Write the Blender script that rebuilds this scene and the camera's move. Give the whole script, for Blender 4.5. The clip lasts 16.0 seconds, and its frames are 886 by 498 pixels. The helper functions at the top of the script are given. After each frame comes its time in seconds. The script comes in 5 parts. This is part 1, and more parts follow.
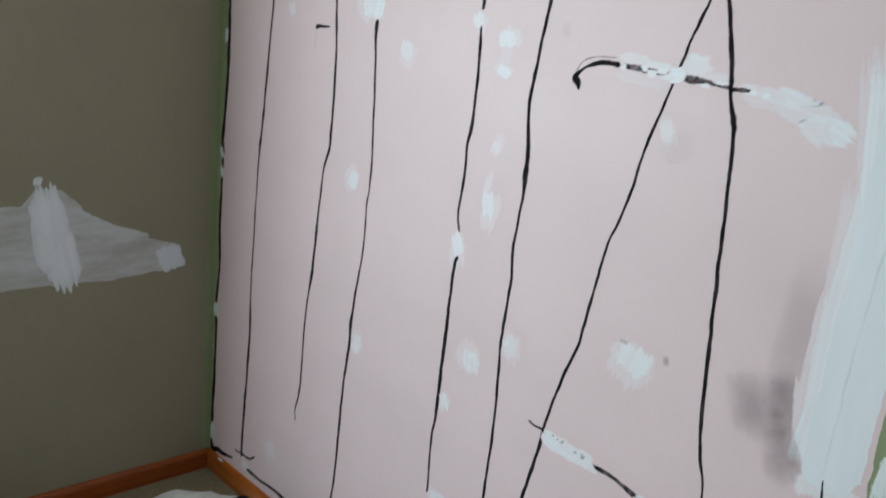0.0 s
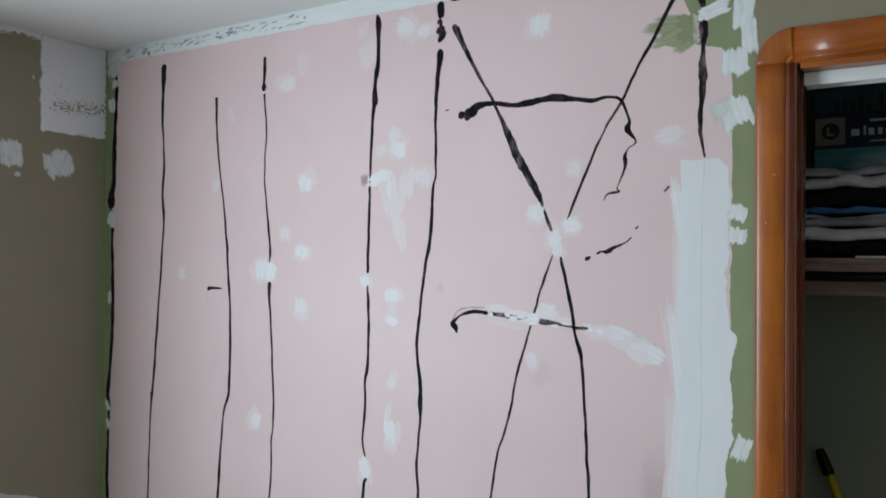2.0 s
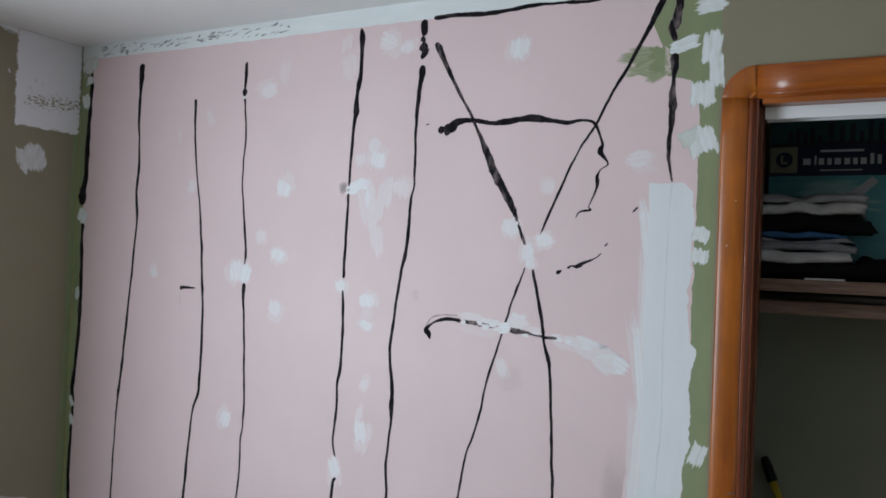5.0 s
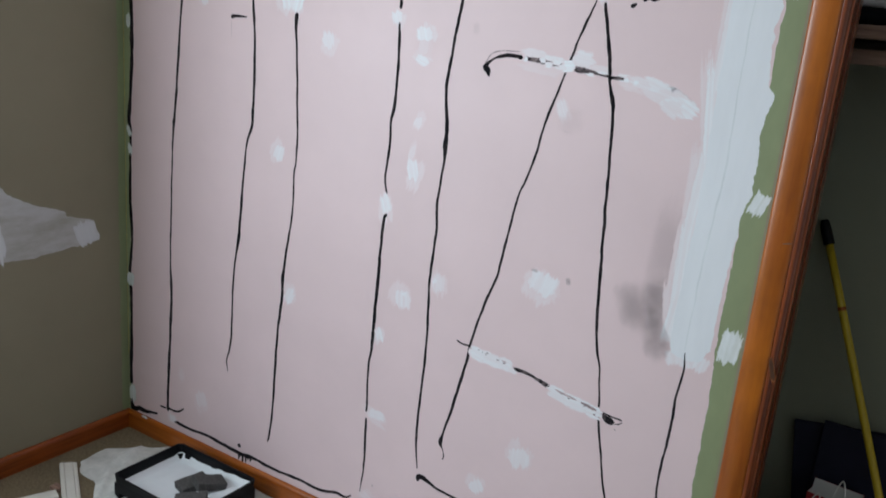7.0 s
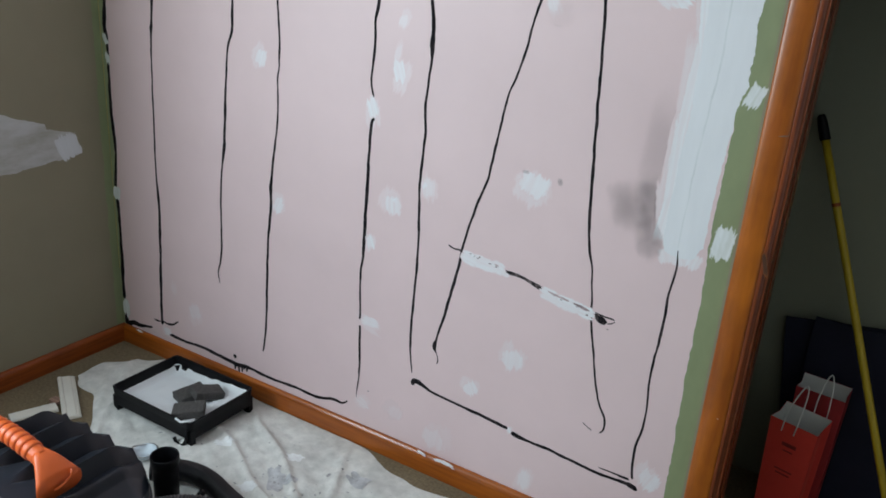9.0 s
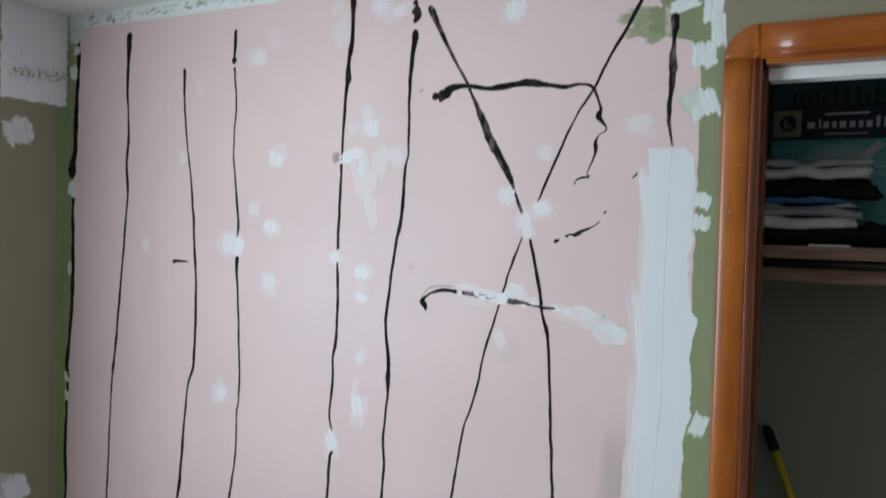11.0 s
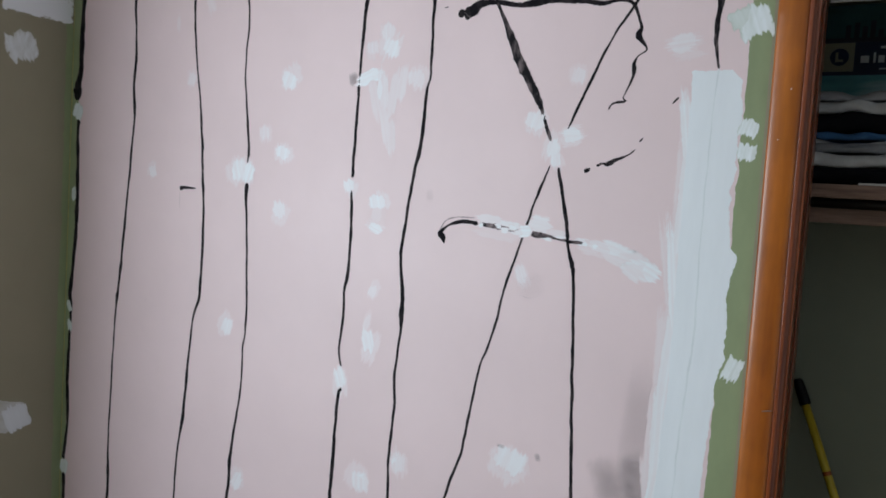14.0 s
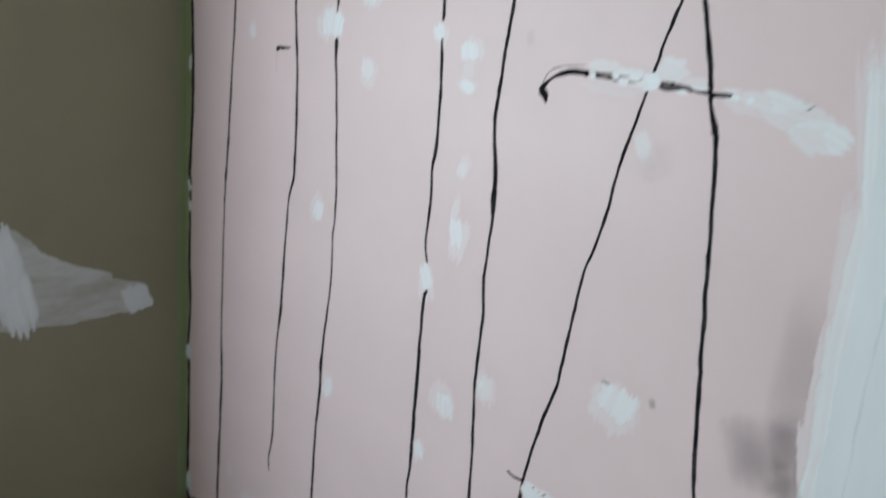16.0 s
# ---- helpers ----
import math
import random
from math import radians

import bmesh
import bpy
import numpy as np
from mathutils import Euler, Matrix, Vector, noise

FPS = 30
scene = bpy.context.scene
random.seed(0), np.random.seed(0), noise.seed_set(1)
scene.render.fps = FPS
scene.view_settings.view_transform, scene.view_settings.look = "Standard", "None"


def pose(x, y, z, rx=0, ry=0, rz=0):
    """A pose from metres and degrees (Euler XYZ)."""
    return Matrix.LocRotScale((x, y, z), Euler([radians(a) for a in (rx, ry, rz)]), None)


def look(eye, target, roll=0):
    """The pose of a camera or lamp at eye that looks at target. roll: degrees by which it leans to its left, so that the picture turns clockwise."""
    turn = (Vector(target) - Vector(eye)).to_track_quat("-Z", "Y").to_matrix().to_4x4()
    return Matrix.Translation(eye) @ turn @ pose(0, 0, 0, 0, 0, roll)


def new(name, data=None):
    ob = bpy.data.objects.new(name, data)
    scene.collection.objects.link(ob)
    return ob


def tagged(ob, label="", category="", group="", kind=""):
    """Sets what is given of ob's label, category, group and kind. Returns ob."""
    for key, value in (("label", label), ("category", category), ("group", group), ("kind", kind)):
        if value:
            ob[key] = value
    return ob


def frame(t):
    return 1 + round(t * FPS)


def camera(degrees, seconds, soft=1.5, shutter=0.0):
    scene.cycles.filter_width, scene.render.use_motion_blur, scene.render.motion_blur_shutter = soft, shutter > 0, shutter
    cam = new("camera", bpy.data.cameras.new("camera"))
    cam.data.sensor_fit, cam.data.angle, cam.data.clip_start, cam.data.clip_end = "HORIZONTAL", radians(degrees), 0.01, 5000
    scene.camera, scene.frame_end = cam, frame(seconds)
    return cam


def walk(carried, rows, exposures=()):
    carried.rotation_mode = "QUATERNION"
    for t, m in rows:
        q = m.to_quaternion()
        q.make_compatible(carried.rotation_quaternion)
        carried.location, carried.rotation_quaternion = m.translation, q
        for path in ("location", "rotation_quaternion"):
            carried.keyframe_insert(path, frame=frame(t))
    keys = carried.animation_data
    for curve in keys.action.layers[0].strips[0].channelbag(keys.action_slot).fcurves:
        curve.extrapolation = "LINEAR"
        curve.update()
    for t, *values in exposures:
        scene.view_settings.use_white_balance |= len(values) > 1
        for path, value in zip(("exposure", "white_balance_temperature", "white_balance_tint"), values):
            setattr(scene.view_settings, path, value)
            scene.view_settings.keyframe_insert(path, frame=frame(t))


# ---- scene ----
WINDOW_WATTS = 78
cam = camera(57.7, 16.0, soft=1.7, shutter=0.35)
PATH = [
    (0, (2.453, -1.326, 1.513), (1.066, 0.042, 1.062), 5.6),
    (0.5, (2.441, -1.389, 1.566), (1.14, 0.09, 1.22), 3.2),
    (1, (2.455, -1.645, 1.573), (1.455, 0.069, 1.32), 3.6),
    (1.5, (2.47, -1.785, 1.643), (1.549, -0.011, 1.562), 1.1),
    (2, (2.515, -1.768, 1.677), (1.452, -0.074, 1.699), 0.4),
    (2.5, (2.509, -1.8, 1.689), (1.44, -0.111, 1.758), 1.4),
    (3, (2.506, -1.86, 1.68), (1.49, -0.138, 1.756), 2.4),
    (3.2, (2.502, -1.883, 1.685), (1.532, -0.136, 1.768), 2.5),
    (5.3, (2.49, -1.876, 1.692), (1.538, -0.117, 1.721), 2.3),
    (5.5, (2.483, -1.877, 1.692), (1.51, -0.13, 1.728), 2.1),
    (6, (2.467, -1.864, 1.67), (1.456, -0.144, 1.525), 2.9),
    (6.5, (2.462, -1.842, 1.614), (1.434, -0.171, 1.228), 4.3),
    (7, (2.465, -1.831, 1.582), (1.466, -0.177, 1.064), 5.1),
    (7.5, (2.475, -1.823, 1.56), (1.497, -0.19, 0.947), 5.3),
    (8, (2.48, -1.812, 1.545), (1.519, -0.205, 0.844), 4.7),
    (8.2, (2.478, -1.811, 1.542), (1.532, -0.208, 0.811), 4.5),
    (10.3, (2.448, -1.790, 1.560), (1.518, -0.084, 1.093), 4.2),
    (10.5, (2.475, -1.748, 1.660), (1.505, -0.032, 1.316), 2.6),
    (11, (2.486, -1.829, 1.686), (1.533, -0.071, 1.649), 1.7),
    (11.5, (2.49, -1.851, 1.693), (1.547, -0.089, 1.769), 1.5),
    (12, (2.488, -1.866, 1.706), (1.55, -0.105, 1.846), 1.6),
    (12.5, (2.476, -1.874, 1.682), (1.522, -0.119, 1.77), 2.1),
    (13, (2.463, -1.843, 1.642), (1.516, -0.082, 1.594), 2.3),
    (13.5, (2.44, -1.786, 1.623), (1.464, -0.044, 1.506), 2.4),
    (14, (2.418, -1.733, 1.602), (1.443, 0.008, 1.469), 3.6),
    (14.5, (2.432, -1.592, 1.588), (1.436, 0.141, 1.507), 3.2),
    (15, (2.438, -1.479, 1.599), (1.393, 0.222, 1.484), 2.5),
    (15.5, (2.434, -1.315, 1.576), (1.199, 0.251, 1.424), 3.5),
    (16, (2.409, -1.139, 1.496), (0.983, 0.208, 1.109), 3.7),
]
EXPOSURES = [(0.0, 0.10, 6500, 2), (1.0, 0.04, 6500, 2), (2.0, -0.05, 6500, 6), (3.0, -0.13, 6500, 8), (5.5, -0.14, 6500, 10), (6.0, 0.04, 6500, 10), (6.5, 0.02, 6500, 10), (7.5, 0.12, 6500, 8), (10.5, 0.06, 6500, 6), (11.5, 0.02, 6500, 8), (12.5, -0.02, 6500, 10), (14.0, 0.03, 6500, 8), (15.0, 0.02, 6500, 7), (16.0, 0.03, 6500, 2)]
walk(cam, [(t, look(eye, target, roll)) for t, eye, target, roll in PATH], EXPOSURES)

# ---- world, sun, large lights ----
world = bpy.data.worlds.new("daylight")
scene.world = world
world.use_nodes = True
sky = world.node_tree.nodes.new("ShaderNodeTexSky")
sky.sky_type = "NISHITA"
sky.sun_disc = False
sky.sun_elevation, sky.sun_rotation = radians(38), radians(40)
world.node_tree.links.new(sky.outputs[0], world.node_tree.nodes["Background"].inputs[0])
world.node_tree.nodes["Background"].inputs[1].default_value = 0.12
sun = new("sun", bpy.data.lights.new("sun", "SUN"))
sun.data.energy, sun.data.angle, sun.data.color = 2.0, radians(0.6), (1.0, 0.95, 0.88)
sun.matrix_world = look((8, 6, 9), (0, 0, 0))
# the window stands in the west wall, out of view; the lamp in its opening is the sky
day = new("window_daylight", bpy.data.lights.new("window_daylight", "AREA"))
day.data.shape, day.data.size, day.data.size_y = "RECTANGLE", 1.24, 1.24
day.data.energy, day.data.color = WINDOW_WATTS, (0.785, 0.90, 1.0)
day.matrix_world = look((-0.02, -2.02, 1.50), (1.0, -2.02, 1.50))

# ---- materials ----
def mat(name, color, rough=0.6, metal=0.0, noise_scale=0.0, noise_amount=0.0, bump=0.0, bump_scale=200.0,
        second=None, stretch=(1, 1, 1), coat=0.0, spec=0.5, blotch=0.0, blotch_scale=1.5):
    m = bpy.data.materials.new(name)
    m.use_nodes = True
    t = m.node_tree
    n, l = t.nodes, t.links
    b = n["Principled BSDF"]
    b.inputs["Base Color"].default_value = (*color, 1)
    b.inputs["Roughness"].default_value = rough
    b.inputs["Metallic"].default_value = metal
    b.inputs["Coat Weight"].default_value = coat
    b.inputs["Coat Roughness"].default_value = 0.12
    b.inputs["Specular IOR Level"].default_value = spec
    co = n.new("ShaderNodeTexCoord")
    mp = n.new("ShaderNodeMapping")
    mp.inputs["Scale"].default_value = stretch
    l.new(co.outputs["Object"], mp.inputs[0])
    last = None
    if noise_amount > 0:
        tx = n.new("ShaderNodeTexNoise")
        tx.inputs["Scale"].default_value = noise_scale
        tx.inputs["Detail"].default_value = 6
        tx.inputs["Roughness"].default_value = 0.62
        l.new(mp.outputs[0], tx.inputs["Vector"])
        mr = n.new("ShaderNodeMapRange")
        mr.inputs[1].default_value, mr.inputs[2].default_value = 0.3, 0.7
        l.new(tx.outputs["Fac"], mr.inputs[0])
        mx = n.new("ShaderNodeMix")
        mx.data_type = "RGBA"
        other = second or tuple(max(0.0, c * (1 - noise_amount)) for c in color)
        mx.inputs[6].default_value, mx.inputs[7].default_value = (*color, 1), (*other, 1)
        l.new(mr.outputs[0], mx.inputs[0])
        last = mx.outputs[2]
        rr = n.new("ShaderNodeMapRange")
        rr.inputs[3].default_value, rr.inputs[4].default_value = max(0.03, rough - 0.08), min(1, rough + 0.1)
        l.new(tx.outputs["Fac"], rr.inputs[0])
        l.new(rr.outputs[0], b.inputs["Roughness"])
    if blotch > 0:
        tb = n.new("ShaderNodeTexNoise")
        tb.inputs["Scale"].default_value = blotch_scale
        tb.inputs["Detail"].default_value = 3
        l.new(co.outputs["Object"], tb.inputs["Vector"])
        mb = n.new("ShaderNodeMapRange")
        mb.inputs[1].default_value, mb.inputs[2].default_value = 0.3, 0.7
        mb.inputs[3].default_value, mb.inputs[4].default_value = 1 - blotch, 1.0
        l.new(tb.outputs["Fac"], mb.inputs[0])
        sc = n.new("ShaderNodeVectorMath")
        sc.operation = "SCALE"
        if last is None:
            sc.inputs[0].default_value = color
        else:
            l.new(last, sc.inputs[0])
        l.new(mb.outputs[0], sc.inputs["Scale"])
        last = sc.outputs[0]
    if last is not None:
        l.new(last, b.inputs["Base Color"])
    if bump > 0:
        tn = n.new("ShaderNodeTexNoise")
        tn.inputs["Scale"].default_value = bump_scale
        tn.inputs["Detail"].default_value = 4
        l.new(mp.outputs[0], tn.inputs["Vector"])
        bp = n.new("ShaderNodeBump")
        bp.inputs["Strength"].default_value = bump
        bp.inputs["Distance"].default_value = 0.002
        l.new(tn.outputs["Fac"], bp.inputs["Height"])
        l.new(bp.outputs[0], b.inputs["Normal"])
    return m


ON_PINK, ON_OLIVE, ON_WHITE = (0.698, 0.538, 0.548), (0.247, 0.219, 0.149), (0.72, 0.74, 0.76)


def brushed(name, color, rough, scale, lo, hi, streak, under=ON_PINK, bump=0.05, spec=0.5, grain=0.0, thin=0.03, uneven=1.1, sheer=False):
    """Paint brushed on thin over another coat, which shows through where it is thin: the UV's x is 0 in the middle and 1 at the rim, y how well the coat covers. A sheer stain fades out wholly."""
    m = mat(name, color, rough, bump=bump, bump_scale=90, stretch=streak, spec=spec)
    t = m.node_tree
    n, l = t.nodes, t.links
    uv = n.new("ShaderNodeTexCoord")
    sep = n.new("ShaderNodeSeparateXYZ")
    l.new(uv.outputs["UV"], sep.inputs[0])
    mp = n.new("ShaderNodeMapping")
    mp.inputs["Scale"].default_value = streak
    l.new(uv.outputs["Object"], mp.inputs[0])
    tx = n.new("ShaderNodeTexNoise")
    tx.inputs["Scale"].default_value, tx.inputs["Detail"].default_value = scale, 5
    tx.inputs["Roughness"].default_value = 0.65
    l.new(mp.outputs[0], tx.inputs["Vector"])
    ad = n.new("ShaderNodeMath")
    ad.operation = "MULTIPLY_ADD"
    ad.inputs[1].default_value = uneven
    l.new(tx.outputs["Fac"], ad.inputs[0])
    l.new(sep.outputs[0], ad.inputs[2])
    mr = n.new("ShaderNodeMapRange")
    mr.interpolation_type = "SMOOTHSTEP"
    mr.inputs[1].default_value, mr.inputs[2].default_value = hi, lo
    l.new(ad.outputs[0], mr.inputs[0])
    mu = n.new("ShaderNodeMath")
    mu.operation = "MULTIPLY"
    l.new(mr.outputs[0], mu.inputs[0])
    l.new(sep.outputs[1], mu.inputs[1])
    mx = n.new("ShaderNodeMix")
    mx.data_type = "RGBA"
    mx.inputs[6].default_value, mx.inputs[7].default_value = (*under, 1), (*color, 1)
    l.new(mu.outputs[0], mx.inputs[0])
    if grain > 0:
        tg = n.new("ShaderNodeTexNoise")
        tg.inputs["Scale"].default_value, tg.inputs["Detail"].default_value = 60, 8
        l.new(mp.outputs[0], tg.inputs["Vector"])
        rg = n.new("ShaderNodeMapRange")
        rg.inputs[1].default_value, rg.inputs[2].default_value, rg.inputs[4].default_value = 0.46, 0.74, grain
        l.new(tg.outputs["Fac"], rg.inputs[0])
        m2 = n.new("ShaderNodeMix")
        m2.data_type = "RGBA"
        m2.inputs[6].default_value = (*color, 1)
        m2.inputs[7].default_value = (*under, 1)
        l.new(rg.outputs[0], m2.inputs[0])
        l.new(m2.outputs[2], mx.inputs[7])
    l.new(mx.outputs[2], n["Principled BSDF"].inputs["Base Color"])
    cut = n.new("ShaderNodeMath")
    cut.operation = "GREATER_THAN"
    cut.inputs[1].default_value = thin
    l.new(mr.outputs[0], cut.inputs[0])
    tr = n.new("ShaderNodeBsdfTransparent")
    ms = n.new("ShaderNodeMixShader")
    l.new(mu.outputs[0] if sheer else cut.outputs[0], ms.inputs[0])
    l.new(tr.outputs[0], ms.inputs[1])
    l.new(n["Principled BSDF"].outputs[0], ms.inputs[2])
    l.new(ms.outputs[0], n["Material Output"].inputs[0])
    return m


PINK = mat("pink_wall_paint", (0.738, 0.570, 0.580), 0.55, noise_scale=3.0, noise_amount=0.06, bump=0.12, bump_scale=260, blotch=0.05, blotch_scale=1.3)
OLIVE = mat("olive_wall_paint", (0.265, 0.235, 0.160), 0.6, noise_scale=4.0, noise_amount=0.08, bump=0.12, bump_scale=260, blotch=0.06)
GREEN = mat("sage_green_paint", (0.245, 0.285, 0.150), 0.55, noise_scale=14.0, noise_amount=0.16, bump=0.15, bump_scale=160, stretch=(1, 1, 0.4))
PRIMER = mat("white_primer", (0.735, 0.745, 0.775), 0.6, noise_scale=9.0, noise_amount=0.06, bump=0.08, bump_scale=90, stretch=(3, 3, 0.5))
BAND = mat("white_primer_band", (0.76, 0.79, 0.80), 0.6, noise_scale=7.0, noise_amount=0.14, bump=0.08, bump_scale=90, stretch=(0.5, 3, 3))
CEIL = mat("white_ceiling_paint", (0.81, 0.81, 0.81), 0.85, noise_scale=3.0, noise_amount=0.04, bump=0.1, bump_scale=220)
# invented pale tone: reflects window light onto the west wall and closet
BOUNCEPAINT = mat("pale_bounce_wall_paint", (0.60, 0.60, 0.60), 0.6, noise_scale=4.0, noise_amount=0.08, bump=0.12, bump_scale=260)
CLOSET = mat("grey_green_closet_paint", (0.225, 0.235, 0.180), 0.6, noise_scale=3.0, noise_amount=0.1, bump=0.1, bump_scale=200)
WHITE = (0.76, 0.785, 0.815)
PATCH = brushed("brushed_primer", WHITE, 0.6, 150.0, 0.85, 1.36, (1.0, 1.0, 0.42), thin=0.10, uneven=0.95, grain=0.14)
PATCHH = brushed("sideways_primer", WHITE, 0.6, 150.0, 0.85, 1.36, (0.42, 0.42, 1.0), thin=0.10, uneven=0.95, grain=0.14)
GREENB = brushed("brushed_green", (0.245, 0.285, 0.150), 0.6, 60.0, 0.70, 1.30, (0.12, 0.12, 1.6), thin=0.10)
PATCHG = brushed("primer_over_green", WHITE, 0.6, 130.0, 0.95, 1.32, (1.0, 1.0, 0.35), (0.42, 0.45, 0.37), thin=0.25, uneven=1.0, grain=0.30)
PATCHO = brushed("primer_over_olive", (0.66, 0.68, 0.70), 0.6, 120.0, 0.85, 1.40, (1.0, 1.0, 0.5), (0.42, 0.41, 0.37), thin=0.15, grain=0.5, uneven=0.9)
ROLLED = brushed("rolled_primer_over_olive", (0.735, 0.74, 0.770), 0.6, 105.0, 0.92, 1.12, (1.0, 0.75, 1.5), (0.45, 0.44, 0.40), bump=0.15, thin=0.5, uneven=0.95)
FILLER = brushed("grey_joint_filler", (0.60, 0.615, 0.645), 0.7, 9.0, 0.45, 1.25, (1, 0.4, 1.4), ON_OLIVE)
FILLERTOP = brushed("pale_joint_filler", (0.72, 0.74, 0.77), 0.6, 30.0, 0.75, 1.6, (1, 1, 0.35), (0.58, 0.595, 0.62))
SMUDGE = brushed("grey_smudge", (0.20, 0.185, 0.185), 0.7, 14.0, 0.20, 1.22, (1, 1, 0.8), under=(0.20, 0.185, 0.185), bump=0.0, uneven=0.85, sheer=True)
SCUFF = brushed("scuffed_primer", (0.085, 0.09, 0.085), 0.7, 140.0, 0.6, 1.25, (0.6, 1, 1), ON_WHITE, bump=0.0, thin=0.1, uneven=1.3)
GHOST = brushed("line_under_primer", (0.24, 0.25, 0.28), 0.6, 30.0, 0.5, 1.5, (1, 1, 0.3), ON_WHITE, bump=0.0)
BLACK = brushed("black_line_paint", (0.008, 0.007, 0.009), 0.75, 100.0, 1.30, 1.46, (1, 1, 0.4), bump=0.2, spec=0.06, grain=0.05, thin=0.4, uneven=0.9)
GRAINY = brushed("grainy_black_paint", (0.010, 0.009, 0.011), 0.75, 100.0, 1.26, 1.42, (1, 1, 0.4), bump=0.2, spec=0.08, grain=0.30, thin=0.35, uneven=0.95)
KNOT = brushed("dark_wood_knot", (0.020, 0.010, 0.006), 0.5, 40.0, 0.9, 1.5, (1, 1, 0.4), (0.34, 0.085, 0.008), thin=0.15)
PATCHGH = brushed("sideways_primer_over_green", WHITE, 0.6, 130.0, 0.95, 1.32, (0.35, 0.35, 1.0), (0.42, 0.45, 0.37), thin=0.25, uneven=1.0, grain=0.30)
DRY = brushed("dry_black_paint", (0.014, 0.012, 0.015), 0.6, 120.0, 1.12, 1.52, (1.0, 1, 0.8), bump=0.1, spec=0.1, grain=0.60, thin=0.2)
WOODV = mat("orange_varnished_wood", (0.49, 0.140, 0.012), 0.36, noise_scale=7.0, noise_amount=0.5, second=(0.27, 0.060, 0.006), bump=0.08, bump_scale=40, stretch=(4, 4, 0.45), coat=0.45, spec=0.30, blotch=0.28, blotch_scale=9)
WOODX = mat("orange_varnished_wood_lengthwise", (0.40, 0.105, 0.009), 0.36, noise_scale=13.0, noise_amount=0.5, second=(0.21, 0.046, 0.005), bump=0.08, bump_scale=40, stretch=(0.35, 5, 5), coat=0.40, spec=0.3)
# grain along y, and a darker tone than WOODX; west baseboard only
WOODY = mat("darker_varnished_wood_crosswise", (0.30, 0.068, 0.009), 0.42, noise_scale=13.0, noise_amount=0.5, second=(0.17, 0.034, 0.005), bump=0.08, bump_scale=40, stretch=(5, 0.35, 5), coat=0.3, spec=0.3)
WOODV.node_tree.nodes["Principled BSDF"].inputs["Coat Roughness"].default_value = 0.28
REDWOOD = mat("red_stained_wood", (0.25, 0.055, 0.014), 0.30, noise_scale=12.0, noise_amount=0.5, second=(0.13, 0.026, 0.008), stretch=(5, 5, 0.3), coat=0.4)
SHELFWOOD = mat("brown_shelf_wood", (0.38, 0.235, 0.18), 0.5, noise_scale=16.0, noise_amount=0.6, second=(0.14, 0.075, 0.055), bump=0.3, bump_scale=60, stretch=(0.5, 6, 6))
CARPET = mat("beige_carpet", (0.27, 0.205, 0.12), 0.95, noise_scale=120.0, noise_amount=0.5, bump=1.0, bump_scale=420, blotch=0.2, blotch_scale=4)
CLOTH = mat("paint_spotted_canvas", (0.82, 0.81, 0.77), 0.9, noise_scale=26.0, noise_amount=0.3, second=(0.60, 0.60, 0.57), bump=1.0, bump_scale=38, blotch=0.20, blotch_scale=7)
GREYSPOT = mat("dried_grey_paint", (0.40, 0.395, 0.40), 0.7, noise_scale=30, noise_amount=0.3)
PALESPOT = mat("dried_pale_grey_paint", (0.60, 0.605, 0.62), 0.7, noise_scale=45, noise_amount=0.35, bump=0.4, bump_scale=80)
WHITESPOT = mat("dried_white_paint", (0.86, 0.87, 0.87), 0.6, noise_scale=45, noise_amount=0.15, bump=0.4, bump_scale=80)
BLACKPLASTIC = mat("black_plastic", (0.004, 0.004, 0.0055), 0.45, noise_scale=25, noise_amount=0.25, bump=0.08, bump_scale=300, spec=0.16)
HOSEBLACK = mat("black_hose_plastic", (0.008, 0.008, 0.011), 0.33, noise_scale=25, noise_amount=0.2, spec=0.5)
VACBLACK = mat("charcoal_vacuum_plastic", (0.012, 0.016, 0.025), 0.40, noise_scale=25, noise_amount=0.25, bump=0.06, bump_scale=400)
VACGREY = mat("blue_grey_plastic", (0.24, 0.27, 0.33), 0.4, noise_scale=12, noise_amount=0.15)
ORANGE = mat("orange_plastic", (0.76, 0.135, 0.026), 0.38, noise_scale=15, noise_amount=0.12, bump=0.05, bump_scale=200)
WETPAINT = mat("wet_white_paint", (0.80, 0.83, 0.85), 0.22, noise_scale=10, noise_amount=0.06, bump=0.35, bump_scale=35)
SPONGE = mat("grey_sanding_sponge", (0.105, 0.098, 0.094), 0.95, noise_scale=130, noise_amount=0.5, bump=1.0, bump_scale=700)
TRIMWHITE = mat("white_painted_moulding", (0.76, 0.73, 0.66), 0.5, noise_scale=8, noise_amount=0.12)
METALWHITE = mat("white_enamelled_metal", (0.80, 0.81, 0.83), 0.3, noise_scale=10, noise_amount=0.05)
DARKMETAL = mat("dark_bronze_metal", (0.045, 0.038, 0.036), 0.35, metal=0.7, noise_scale=20, noise_amount=0.2)
RED = mat("red_kraft_paper", (0.74, 0.055, 0.040), 0.6, noise_scale=12, noise_amount=0.14, bump=0.1, bump_scale=60)
DEEPRED = mat("deep_red_paper", (0.36, 0.022, 0.028), 0.6, noise_scale=12, noise_amount=0.2, bump=0.1, bump_scale=60)
PAPER = mat("white_paper", (0.74, 0.73, 0.72), 0.7, noise_scale=18, noise_amount=0.08)
INK = mat("dark_print", (0.22, 0.016, 0.014), 0.7, noise_scale=20, noise_amount=0.1)
NAVY = mat("navy_board", (0.018, 0.019, 0.038), 0.6, noise_scale=9, noise_amount=0.3, spec=0.15)
